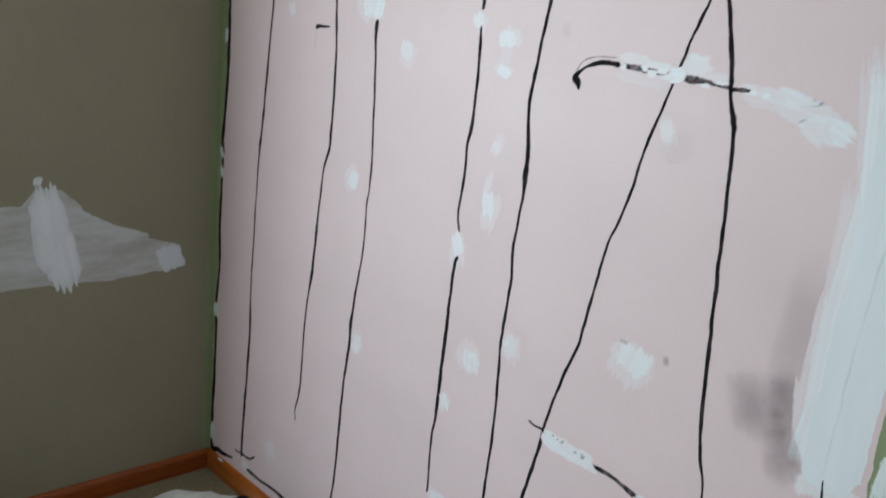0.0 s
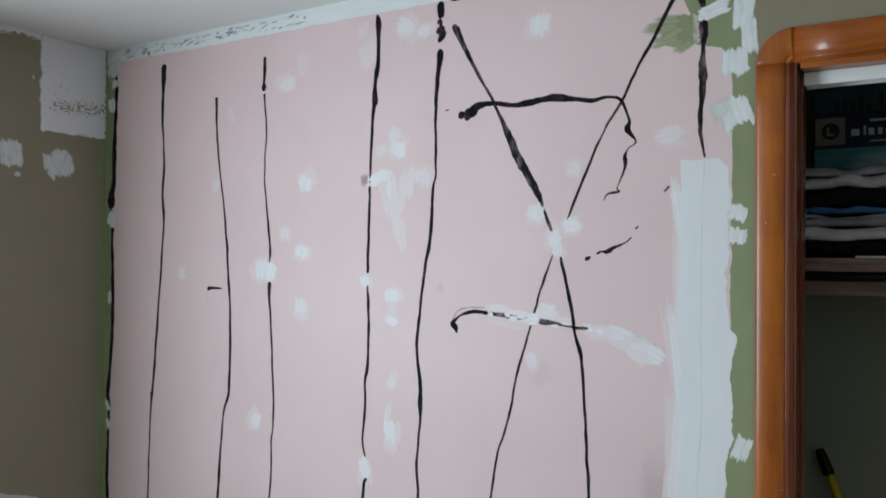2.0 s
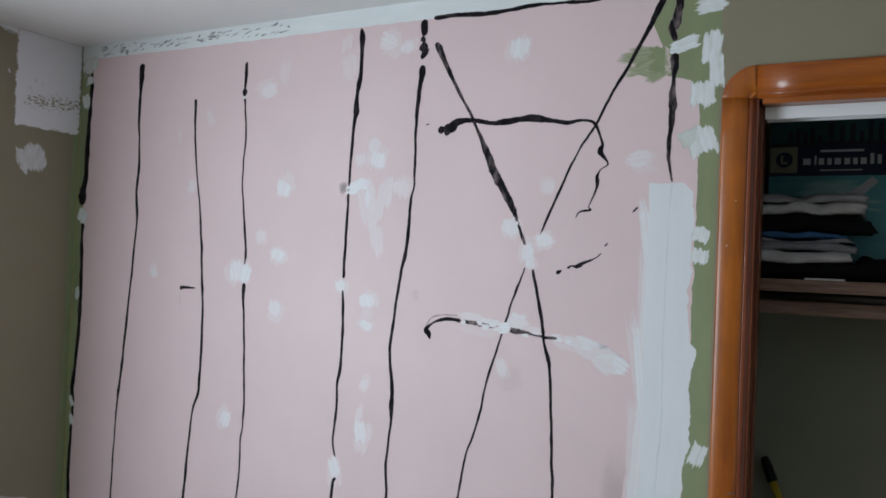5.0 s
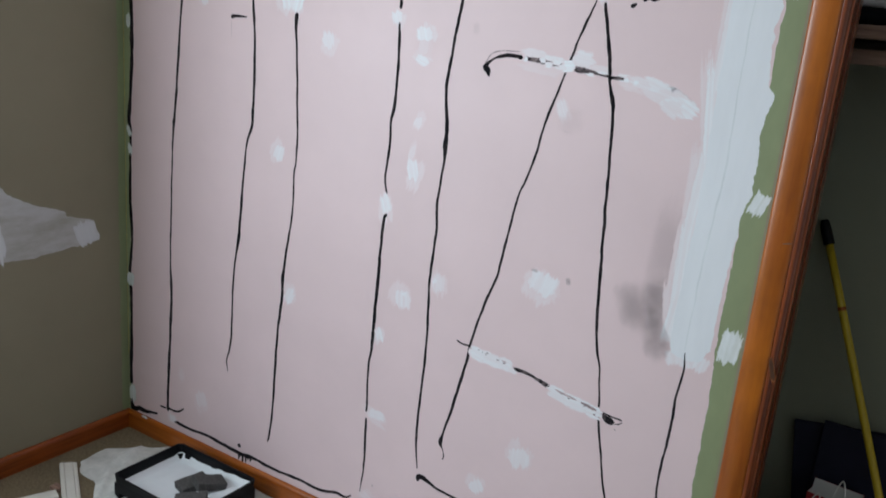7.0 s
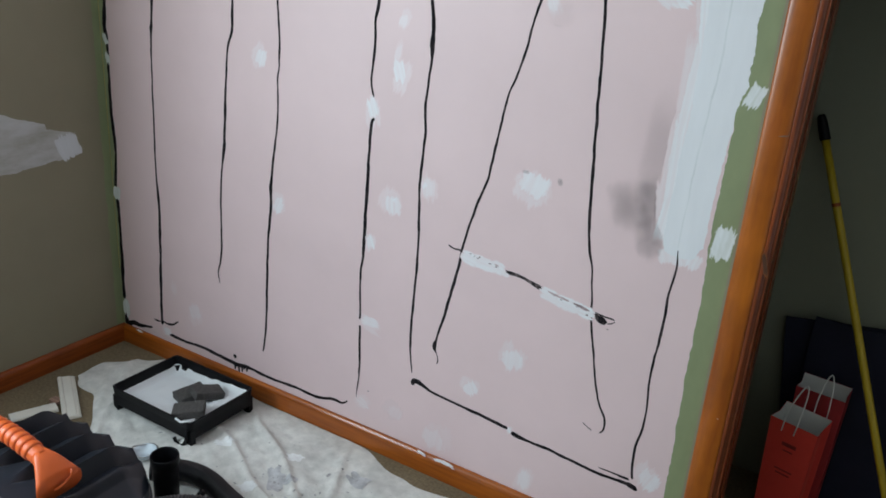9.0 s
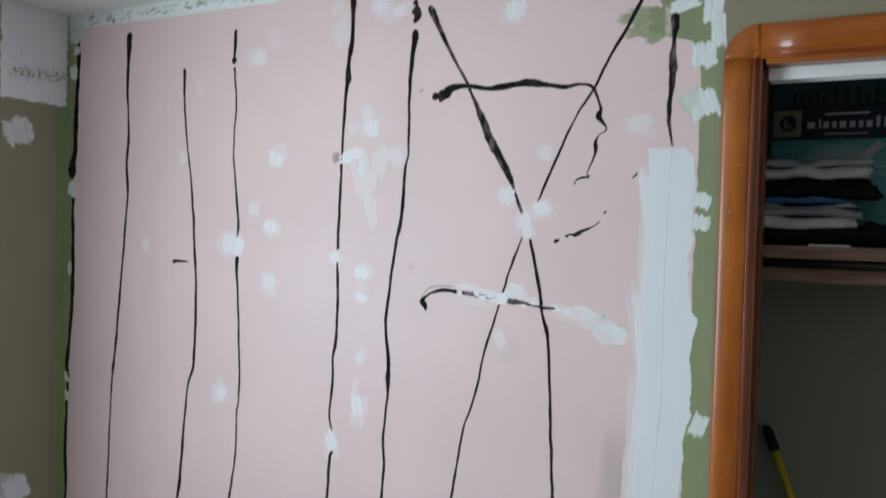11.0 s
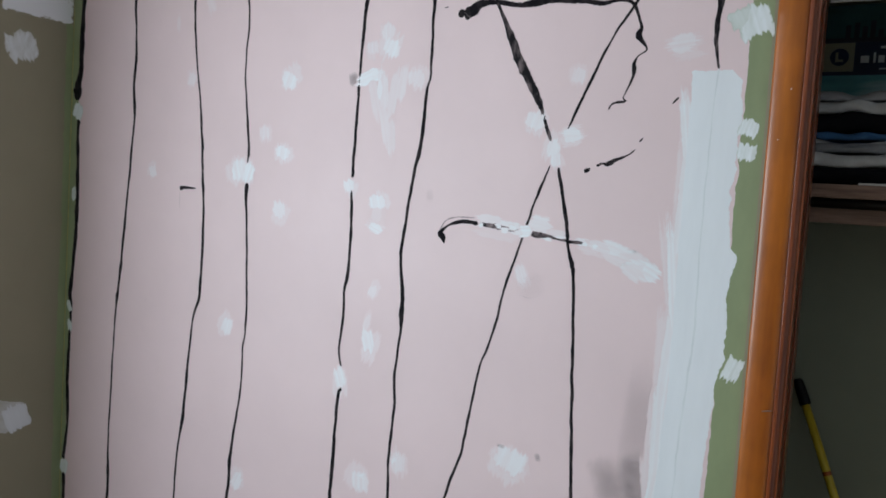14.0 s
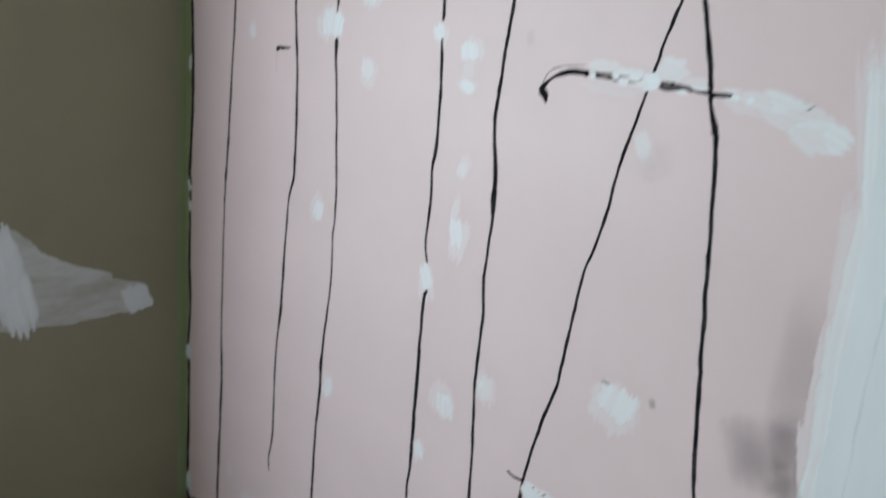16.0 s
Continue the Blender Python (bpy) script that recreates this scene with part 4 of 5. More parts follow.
baseboard("baseboard", 0.0155, 2.176, 0.0, 0.0, True, WOODX)
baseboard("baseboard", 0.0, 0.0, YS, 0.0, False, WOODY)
for u in (0.11, 1.40, 1.46, 1.48, 1.50):
    dab(W, u, 0.074 if u < 1 else 0.070, 0.03, 0.010, 0.9, PATCH, 0.0160, wall=proud, name="paint_spot", rough=0.5)

casing = tagged(new("closet_casing"), "orange-varnished wooden door casing with a rounded corner", "door casing", kind="structure")
PRO = [(0.0, 0.0), (0.0, 0.008)] + [(0.056 * i / 14, 0.0085 + 0.0095 * math.sin(math.pi * (0.05 + 0.90 * i / 14)) ** 0.40) for i in range(15)]
PRO += [(0.0570, 0.0115), (0.0585, 0.0110), (0.0600, 0.0125), (0.0635, 0.0135), (0.0665, 0.0115), (0.0675, 0.0080), (0.0695, 0.0075), (0.0720, 0.0060), (0.0720, 0.0)]
CX, CT = 2.178, 2.150
FACE, BEAD = PRO[:18] + [(0.0575, 0.0)], [(0.0576, 0.0), (0.0576, 0.0120), (0.0590, 0.0128)] + PRO[19:]
smooth(part("side_casing", sweep(FACE, lambda u, v, s: (CX + u, -v, s), [0.0 + (CT - 0.072) * i / 24 for i in range(25)]), WOODV, casing))
smooth(part("bead", sweep(BEAD, lambda u, v, s: (CX + u, -v, s), [0.0 + (CT - 0.072) * i / 24 for i in range(25)]), REDWOOD, casing, "darker red-brown stained inner bead"))
# the corner is a quarter turn of the same moulding about its inner edge
turns = [math.pi / 2 * i / 12 for i in range(13)]
QX, QZ = CX + 0.072, CT - 0.072
def quarter(u, v, a):
    r = 0.072 - u
    return (QX - r * math.cos(a), -v - 0.0005, QZ + 0.001 + r * math.sin(a))
smooth(part("corner_block", sweep(PRO[:-1] + [(0.0718, 0.0)], quarter, turns), WOODV, casing))
smooth(part("head_casing", sweep(PRO, lambda u, v, s: (s, -v, CT - u), [QX + 0.001 + (OPEN1 - QX) * i / 12 for i in range(13)]), WOODX, casing))
smooth(part("side_casing", sweep(PRO, lambda u, v, s: (OPEN1 + 0.072 - u, -v, s), [0.0, CT - 0.072]), WOODV, casing))
part("jamb", boxes((OPEN0 - 0.0005, OPEN0 + 0.005, -0.0045, WT - 0.02, 0, HEAD - 0.001), (OPEN0 + 0.005, OPEN0 + 0.009, 0.045, WT - 0.03, 0, HEAD - 0.001), bevel=0.0012), REDWOOD, casing, "red-stained door jamb")
part("jamb", boxes((OPEN1 - 0.012, OPEN1 + 0.0005, -0.0045, WT + 0.002, 0, HEAD - 0.001), bevel=0.0015), REDWOOD, casing)
part("head_jamb", boxes((OPEN0 + 0.012, OPEN1 - 0.012, -0.0045, WT + 0.002, HEAD - 0.012, HEAD + 0.001), bevel=0.0015), WOODX, casing)
dab(casing, CX + 0.066, 0.925, 0.010, 0.052, 1.0, KNOT, 0.0155, wall=proud, name="knot", rough=0.3, label="dark knot in the wood")
L2 = ((CX + 0.036, 1.208, 0.8), (CX + 0.048, 1.212, 1.0), (CX + 0.056, 1.214, 0.6))
brush_line(casing, L2, SHELFWOOD, 0.0180, name="scratch", wall=proud)
for i in range(3):
    dab(casing, CX + random.uniform(0.006, 0.05), random.uniform(0.2, 2.0), 0.002, 0.003, 0.7, PATCH, 0.0186, wall=proud, name="paint_speck")
track = tagged(part("closet_door_track", boxes((OPEN0 + 0.013, OPEN1 - 0.013, 0.035, 0.039, HEAD - 0.040, HEAD - 0.0125), (OPEN0 + 0.013, OPEN1 - 0.013, 0.039, 0.075, HEAD - 0.016, HEAD - 0.0125),
                                                (OPEN0 + 0.013, OPEN1 - 0.013, 0.075, 0.079, HEAD - 0.040, HEAD - 0.0125), bevel=0.0008), METALWHITE), "white metal sliding-door track under the closet head", "door track")

# ---- in the closet ----
shelf = tagged(part("closet_shelf", boxes((1.722, 3.718, 0.30, CB - 0.002, 1.652, 1.683), bevel=0.002), SHELFWOOD), "brown wooden closet shelf with a worn front edge", "shelf")
cleat = tagged(part("shelf_cleat", boxes((1.722, 3.718, 0.348, 0.366, 1.594, 1.6515), bevel=0.002), SHELFWOOD), "brown wooden batten under the closet shelf", "shelf batten")
rod = tagged(smooth(part("closet_rod", tube([(1.7195, 0.328, 1.640), (2.7, 0.328, 1.640), (3.7205, 0.328, 1.640)], 0.0118, 16), DARKMETAL)), "dark metal closet rod under the shelf", "closet rod")


def garment(name, x0, x1, y0, y1, z0, z1, material, label, sag=0.004):
    """A folded piece of clothing: a soft slab with a rounded fold along its front."""
    seed = random.uniform(0, 60)
    th = z1 - z0
    pr = []
    for i in range(14):
        a = -math.pi / 2 + math.pi * i / 13
        pr.append((-math.cos(a) * th * 0.5, th / 2 + math.sin(a) * th / 2))
    pr += [(y1 - y0 - th * 0.5, th), (y1 - y0 - th * 0.5, 0)]
    st = [i / 40 for i in range(41)]
    def at(u, v, s):
        x = x0 + (x1 - x0) * s
        x += 0.030 * noise.noise((v * 70, seed, 31)) * max(0.0, (s - 0.8) / 0.2)
        k = min(1.0, 9 * s + 0.35, 9 * (1 - s) + 0.35)
        w = noise.noise((x * 11, v * 24, seed)) * 0.016 + noise.noise((x * 38, v * 60 + x * 30, seed)) * 0.006
        front = max(0.0, 1 - max(0.0, u + th * 0.5) / 0.05)
        droop = front * (0.017 * noise.noise((x * 8, seed, 4)) + 0.005 * noise.noise((x * 24, seed, 9)) - 0.003)
        return (x, y0 + th * 0.5 + u + w, z0 + 0.0002 + max(0.0 if z0 < 1.70 else -0.012, v * (0.70 + 0.30 * k) + droop + (noise.noise((x * 14, seed, u * 9)) - 0.1) * 2 * sag * (v / th)))
    return tagged(smooth(part(name, sweep(pr, at, st), material)), label, "folded clothes", "folded clothes on the closet shelf")


STACK = "on the closet shelf"
garment("folded_trousers", 2.02, 2.475, 0.335, 0.56, 1.683, 1.727, BLACKKNIT, "black folded cotton trousers at the bottom of a stack")
garment("folded_shirt", 2.00, 2.435, 0.330, 0.56, 1.728, 1.757, CREAM, "white folded shirt " + STACK, 0.007)
garment("folded_shirt", 2.02, 2.448, 0.337, 0.56, 1.758, 1.779, GREYKNIT, "grey folded shirt " + STACK)
garment("folded_shirt", 2.02, 2.440, 0.345, 0.56, 1.780, 1.790, LIGHTKNIT, "pale grey folded shirt " + STACK)
garment("folded_shirt", 2.03, 2.425, 0.350, 0.56, 1.791, 1.806, BLUEKNIT, "blue folded shirt " + STACK)
garment("folded_sweater", 2.02, 2.480, 0.345, 0.56, 1.807, 1.850, BLACKKNIT, "black folded sweater in a stack of clothes")
garment("folded_shirt", 2.06, 2.462, 0.350, 0.56, 1.851, 1.880, CREAM, "white folded shirt near the top of a stack", 0.008)
garment("folded_shirt", 2.08, 2.464, 0.356, 0.56, 1.881, 1.903, LIGHTKNIT, "pale grey folded shirt on top of a stack", 0.008)
garment("folded_cloth", 2.445, 2.60, 0.36, 0.56, 1.684, 1.745, BLACKKNIT, "black rumpled cloth beside a stack of clothes", 0.012)

kit = thing("game_box", (2.365, 0.60, 1.683), "navy and teal printed cardboard kit box standing on edge", "box")
def kitpart(name, x0, x1, z0, z1, y, material, label="", th=0.0012):
    bm = boxes((x0 - 2.365, x1 - 2.365, y - th - 0.60, y - 0.60, z0 - 1.683, z1 - 1.683))
    return part(name, bm, material, kit, label)
kitpart("carton", 2.214, 2.512, 1.6835, 2.150, 0.630, BOXNAVY, th=0.052)
FR = 0.577
kitpart("picture", 2.214, 2.512, 1.700, 1.972, FR, BOXTEAL, "teal printed picture")
kitpart("picture", 2.214, 2.512, 2.0565, 2.1495, FR, BOXDEEP, "deep teal printed picture of small dark bottles")
kitpart("logo_square", 2.216, 2.287, 1.982, 2.054, FR, BOXBEIGE, "beige square with a dark round emblem")
part("emblem", lathe([(0.022, 0), (0.022, 0.0008)], (0, 0, 0), 24), BOXNAVY, kit).matrix_local = pose(2.253 - 2.365, FR - 0.0022 - 0.60, 2.018 - 1.683, 90)
part("emblem_mark", boxes((2.244 - 2.365, 2.250 - 2.365, FR - 0.0042 - 0.6, FR - 0.0032 - 0.6, 2.006 - 1.683, 2.030 - 1.683), (2.250 - 2.365, 2.262 - 2.365, FR - 0.0042 - 0.6, FR - 0.0032 - 0.6, 2.006 - 1.683, 2.012 - 1.683)), BOXBEIGE, kit)
# the brand's lettering as plain bars
bars = [(2.306, 0.018, 0.7), (2.327, 0.005, 1.0), (2.335, 0.013, 0.7), (2.351, 0.010, 0.7), (2.364, 0.015, 0.7), (2.382, 0.013, 0.7), (2.398, 0.010, 0.7), (2.411, 0.014, 0.7), (2.428, 0.009, 1.15), (2.441, 0.009, 1.0)]
for u, w, h in bars:
    kitpart("print_bar", 2.302 + (u - 2.306) * 1.36, 2.302 + (u - 2.306) * 1.36 + w * 1.05, 2.003, 2.003 + 0.025 * h, FR - 0.0004, BOXPALE)
kitpart("print_bar", 2.345, 2.452, 2.038, 2.044, FR - 0.0004, BOXPALE)
kitpart("print_bar", 2.345, 2.450, 1.986, 1.989, FR - 0.0004, BOXPALE)
for u, h in ((2.262, 0.034), (2.282, 0.040), (2.300, 0.030), (2.318, 0.044), (2.336, 0.022), (2.365, 0.052), (2.392, 0.045), (2.418, 0.050), (2.440, 0.030), (2.462, 0.056), (2.486, 0.050)):
    kitpart("bottle_picture", u, u + 0.012, 2.062, 2.064 + h, FR - 0.0004, BOXDIM)
kitpart("picture_strip", 2.214, 2.505, 2.0555, 2.066, FR - 0.0004, BOXDIM)
bm = bmesh.new()
bm.faces.new([bm.verts.new((x - 2.365, FR - 0.003 - 0.6, z - 1.683)) for x, z in ((2.30, 1.915), (2.42, 1.925), (2.475, 1.968), (2.490, 1.955), (2.44, 1.905), (2.36, 1.895))])
part("picture_shape", bm, BOXPALE, kit)
for u, v, w, h, c in ((2.37, 1.935, 0.17, 0.05, 0.7), (2.40, 1.93, 0.09, 0.035, 0.8), (2.47, 1.90, 0.09, 0.012, 0.5), (2.47, 1.88, 0.09, 0.010, 0.5)):
    dab(kit, u, v, w, h, c, GLOW, 0.0022, wall=lambda a, b, q: (a - 2.365, FR - 0.6 - q, b - 1.683), name="picture_glow", square=2.2)
# light on the shelf top's front edge, made as a thin white slab
tagged(part("lit_shelf_strip", boxes((2.335, 2.425, 0.303, 0.34, 1.6835, 1.6880), bevel=0.001), PAPER), "thin white strip standing in for the lit shelf top", "paper")

# leaning pole with a black grip
pole = thing("extension_pole", (2.705, 0.40, 0.0), "yellow fibreglass extension pole leaning on the closet wall", "pole")
P0, P1 = Vector((0, 0, 0.006)), Vector((2.222 - 2.705, 0.612 - 0.40, 1.170))
d = P1 - P0
smooth(part("shaft", tube([P0 + d * t for t in (0, 0.2, 0.5, 0.8, 0.952)], 0.0108, 16), YELLOW, pole))
smooth(part("grip", tube([P0 + d * t for t in (0.945, 0.95, 0.97, 0.985, 0.995, 1.0)], lambda t: 0.0145 - 0.006 * t ** 3, 16), BLACKPLASTIC, pole, "black plastic grip"))
smooth(part("collar", tube([P0 + d * t for t in (0.80, 0.801, 0.807, 0.808)], 0.0111, 16), WOODX, pole, "worn brown band"))

for name, x0, x1, y0, y1, h, at, turn in (("navy_board", 0.0, 0.34, 0.600, 0.612, 0.575, 2.340, -8.3), ("navy_board", 0.0, 0.61, 0.572, 0.584, 0.603, 2.337, 0.0)):
    b = tagged(part(name, boxes((x0, x1, 0, y1 - y0, 0, h), bevel=0.002), NAVY), "tall navy-black board leaning on the closet wall", "board", "navy boards in the closet")
    b.matrix_world = pose(at, y0 - 0.012, 0.0, -2.0, turn)


def bag(at, w, dp, h, material, label, rot, handles, flare=0.01):
    b = thing("gift_bag", at, label, "gift bag", "gift bags in the closet")
    b.rotation_euler = (0, 0, radians(rot))
    t = 0.0012
    def ring(o, z, k):
        return [(-w / 2 - k + o, -dp / 2 - k + o, z), (w / 2 + k - o, -dp / 2 - k + o, z), (w / 2 + k - o - 0.004, 0, z), (w / 2 + k - o, dp / 2 + k - o, z), (-w / 2 - k + o, dp / 2 + k - o, z), (-w / 2 - k + o + 0.004, 0, z)]
    vs, fs = [], []
    hs = [0, h * 0.3, h * 0.62, h * 0.9, h]
    for i, z in enumerate(hs):
        q = ring(0, z, flare * z / h)
        vs += [(x, y, zz + (0.012 if (i == 4 and y > 0) else 0)) for x, y, zz in q]
    for i in range(4):
        for j in range(6):
            k = (j + 1) % 6
            fs.append((i * 6 + j, i * 6 + k, i * 6 + 6 + k, i * 6 + 6 + j))
    fs.append((5, 4, 3, 2, 1, 0))
    part("shell", (vs, fs), material, b)
    vi = [(x * 0.985, y * 0.97, z - 0.0005) for x, y, z in vs]
    part("lining", (vi, fs[:-1]), PAPER, b, "white paper inside")
    for sy, cx, lean in handles:
        y = sy * (dp / 2 + flare * 0.9) + (-0.003 if sy < 0 else 0.003)
        top = h + (0.012 if sy > 0 else 0)
        pts = [(cx - 0.017, y, top - 0.03), (cx - 0.017 + lean * 0.3, y, top + 0.03), (cx - 0.012 + lean * 0.75, y + 0.006, top + 0.085), (cx - 0.004 + lean, y + 0.012, top + 0.118), (cx + 0.004 + lean, y + 0.012, top + 0.120),
               (cx + 0.013 + lean * 0.75, y + 0.006, top + 0.090), (cx + 0.018 + lean * 0.3, y, top + 0.03), (cx + 0.018, y, top - 0.03)]
        smooth(part("handle", tube([Vector(p) for p in curve_points(pts, 0.008)], 0.0018, 8), PAPER, b, "white twisted paper handle"))
    for r, (z, ww) in enumerate(((h * 0.80, 0.040), (h * 0.755, 0.026), (h * 0.58, 0.050), (h * 0.545, 0.040))):
        fy = -dp / 2 - flare * z / h - 0.0012
        part("print_bar", boxes((-ww / 2, ww / 2, fy - 0.0006, fy, z, z + (0.011 if r == 0 else 0.004))), INK, b)
    return b


bag((2.376, 0.405, 0.0), 0.112, 0.074, 0.362, RED, "bright red paper gift bag with white handles", -15, ((-1, -0.012, 0.018), (1, 0.030, 0.0)))
bag((2.408, 0.510, 0.0), 0.112, 0.058, 0.424, DEEPRED, "deep red paper gift bag behind a brighter one", -6, ())

# ---- on the floor ----
# canvas drop cloth, rumpled, its edge running off the baseboard
def ridge(d, w):
    return math.exp(-(d / w) ** 2)


def cloth_height(x, y):
    folds = 0.012 * max(0.0, noise.noise((x * 5 + y * 3, y * 4 - x * 2, 2.0))) + 0.010 * abs(noise.noise((x * 9 + y * 6, y * 9, 5.0)))
    crease = 0.010 * ridge(y + 0.62 - 0.55 * (x - 1.2) + 0.02 * math.sin(9 * x), 0.014) + 0.009 * ridge(y + 0.30 + 0.42 * (x - 0.9) + 0.015 * math.sin(13 * x), 0.010)
    crease += 0.009 * ridge(y + 0.22 + 0.62 * (x - 1.0) + 0.012 * math.sin(17 * x), 0.009) + 0.008 * ridge(y + 0.52 - 0.25 * (x - 1.0) + 0.012 * math.sin(15 * x), 0.010)
    crease += 0.007 * ridge(x - 1.16 - 0.35 * (y + 0.4), 0.010) + 0.007 * ridge(x - 1.32 + 0.5 * (y + 0.4), 0.012)
    if x < 0.55:
        crease += 0.016 * ridge(x - 0.22 + 0.55 * (y + 0.2) + 0.02 * math.sin(20 * y), 0.018) + 0.014 * ridge(x - 0.30 + 0.75 * (y + 0.25) + 0.015 * math.sin(26 * y), 0.014)
    fine = 0.006 * abs(noise.noise((x * 22, y * 18, 8.0))) + 0.004 * abs(noise.noise((x * 11 + y * 8, y * 12 - x * 5, 17.0))) + 0.0016 * noise.noise((x * 70, y * 70, 3.0))
    return 0.003 + folds + 1.6 * crease + 1.2 * fine


def edge_right(x):
    # how near the cloth comes to the north wall
    near = -0.020 - 0.95 * max(0.0, 0.26 - x)
    away = min(1.0, max(0.0, (x - 1.16) / 0.20))
    return near - 0.058 * away * away * (3 - 2 * away) + (0.006 + 0.016 * away) * noise.noise((x * 8, 0, 3))


NX, NY = 150, 120
vs, fs = [], []
for i in range(NX + 1):
    for j in range(NY + 1):
        s, t = i / NX, j / NY
        y0 = -0.02 - 1.55 * t
        left = 0.10 + min(0.34, max(0.0, -0.16 - y0) * 0.95) + 0.05 * noise.noise((t * 9, 0, 6))
        x = left + (1.95 - left) * s
        y = edge_right(x) + (-1.55 - edge_right(x)) * t
        vs.append((x, y, cloth_height(x, y) * min(1.0, 0.25 + 9 * min(s, t, 1 - s))))
for i in range(NX):
    for j in range(NY):
        a = i * (NY + 1) + j
        fs.append((a, a + NY + 1, a + NY + 2, a + 1))
drop = tagged(smooth(part("drop_cloth", (vs, fs), CLOTH)), "off-white canvas drop cloth, rumpled and paint-spotted", "drop cloth")
for i in range(100):
    a, r = random.uniform(0, 6.28), random.random() ** 0.6
    x, y = 1.10 + 0.52 * r * math.cos(a), -0.32 + 0.22 * r * math.sin(a) - 0.02 * r * math.cos(a)
    w, st, q = random.uniform(0.0007, 0.0030) * (2.6 if i % 11 == 0 else 1.0), random.uniform(1.0, 2.6), random.uniform(0, 3.14)
    n = 9
    ring = []
    for k in range(n):
        e = w * (1 + 0.6 * noise.noise((k, i, 1)))
        p, m = e * st * math.cos(6.28 * k / n), e * math.sin(6.28 * k / n)
        ring.append((x + p * math.cos(q) - m * math.sin(q), y + p * math.sin(q) + m * math.cos(q)))
    part("paint_spot", ([(p, m, cloth_height(p, m) + 0.0022) for p, m in ring], [tuple(range(n))]), GREYSPOT, drop)

for i in range(16):
    x, y = random.uniform(0.80, 1.55), random.uniform(-0.48, -0.14)
    w, st, q = random.uniform(0.010, 0.030), random.uniform(1.0, 2.2), random.uniform(0, 3.14)
    n, vs, fs = 22, [(x, y, cloth_height(x, y) + 0.0018)], []
    for r in (0.35, 0.7, 1.0):
        for k in range(n):
            a = 2 * math.pi * k / n
            e = r * w * (1 + 0.7 * noise.noise((1.6 * math.cos(a), 1.6 * math.sin(a), i)) + 0.4 * noise.noise((5 * math.cos(a), 5 * math.sin(a), i + 40)))
            p, m = e * st * math.cos(a), e * math.sin(a)
            px, py = x + p * math.cos(q) - m * math.sin(q), y + p * math.sin(q) + m * math.cos(q)
            vs.append((px, py, cloth_height(px, py) + 0.0018))
    for k in range(n):
        j = (k + 1) % n
        fs.append((0, 1 + k, 1 + j))
        fs += [(1 + r * n + k, 1 + (r + 1) * n + k, 1 + (r + 1) * n + j, 1 + r * n + j) for r in range(2)]
    smooth(part("paint_smear", (vs, fs), WHITESPOT if i % 3 == 0 else PALESPOT, drop))

# paint tray
tray = thing("paint_tray", (0.573, -0.215, 0.012), "black plastic paint tray with white paint on the drop cloth", "paint tray")
TX, TY = 0.188, 0.140
def rounded(hx, hy, r, n=5):
    out = []
    for cx, cy, a0 in ((hx - r, hy - r, 0), (-hx + r, hy - r, 90), (-hx + r, -hy + r, 180), (hx - r, -hy + r, 270)):
        out += [(cx + r * math.cos(radians(a0 + 90 * k / n)), cy + r * math.sin(radians(a0 + 90 * k / n))) for k in range(n + 1)]
    return out
loops = []
for hx, hy, r, z in ((TX - 0.004, TY - 0.004, 0.016, 0.046), (TX - 0.001, TY - 0.001, 0.017, 0.074), (TX, TY, 0.018, 0.080), (TX - 0.006, TY - 0.006, 0.014, 0.080), (TX - 0.008, TY - 0.008, 0.014, 0.074), (TX - 0.016, TY - 0.014, 0.014, 0.016)):
    loops.append([(x, y, z) for x, y in rounded(hx, hy, r)])
k = len(loops[0])
vs = [p for ring in loops for p in ring]
fs = [(a * k + i, a * k + (i + 1) % k, (a + 1) * k + (i + 1) % k, (a + 1) * k + i) for a in range(len(loops) - 1) for i in range(k)]
fs.append(tuple((len(loops) - 1) * k + i for i in range(k)))
part("pan", (vs, fs), BLACKPLASTIC, tray)
part("skirt", sweep([(0, 0), (0.003, 0), (0.003, 0.048), (0, 0.048)], lambda u, v, s: (s[0] * (TX - 0.003 - u) / TX, s[1] * (TY - 0.003 - u) / TY, 0.018 + v * 1.2), [p for p in rounded(TX, TY, 0.018)] + [rounded(TX, TY, 0.018)[0]], caps=False), BLACKPLASTIC, tray)
for sx, sy in ((1, -1), (1, 1), (-1, -1), (-1, 1)):
    x, y = sx * (TX - 0.016), sy * (TY - 0.014)
    part("leg", boxes((x - 0.013, x + 0.013, y - 0.011, y + 0.011, -0.012 + (0.004 if sx < 0 else 0), 0.050), bevel=0.004), BLACKPLASTIC, tray)
hook = [(TX - 0.015, -TY - 0.001, 0.05), (TX - 0.018, -TY - 0.004, 0.015), (TX - 0.035, -TY - 0.006, -0.006), (TX - 0.060, -TY - 0.006, -0.004), (TX - 0.068, -TY - 0.006, 0.012)]
smooth(part("ladder_hook", tube(curve_points([(*p,) for p in hook], 0.006), 0.0055, 10), BLACKPLASTIC, tray))
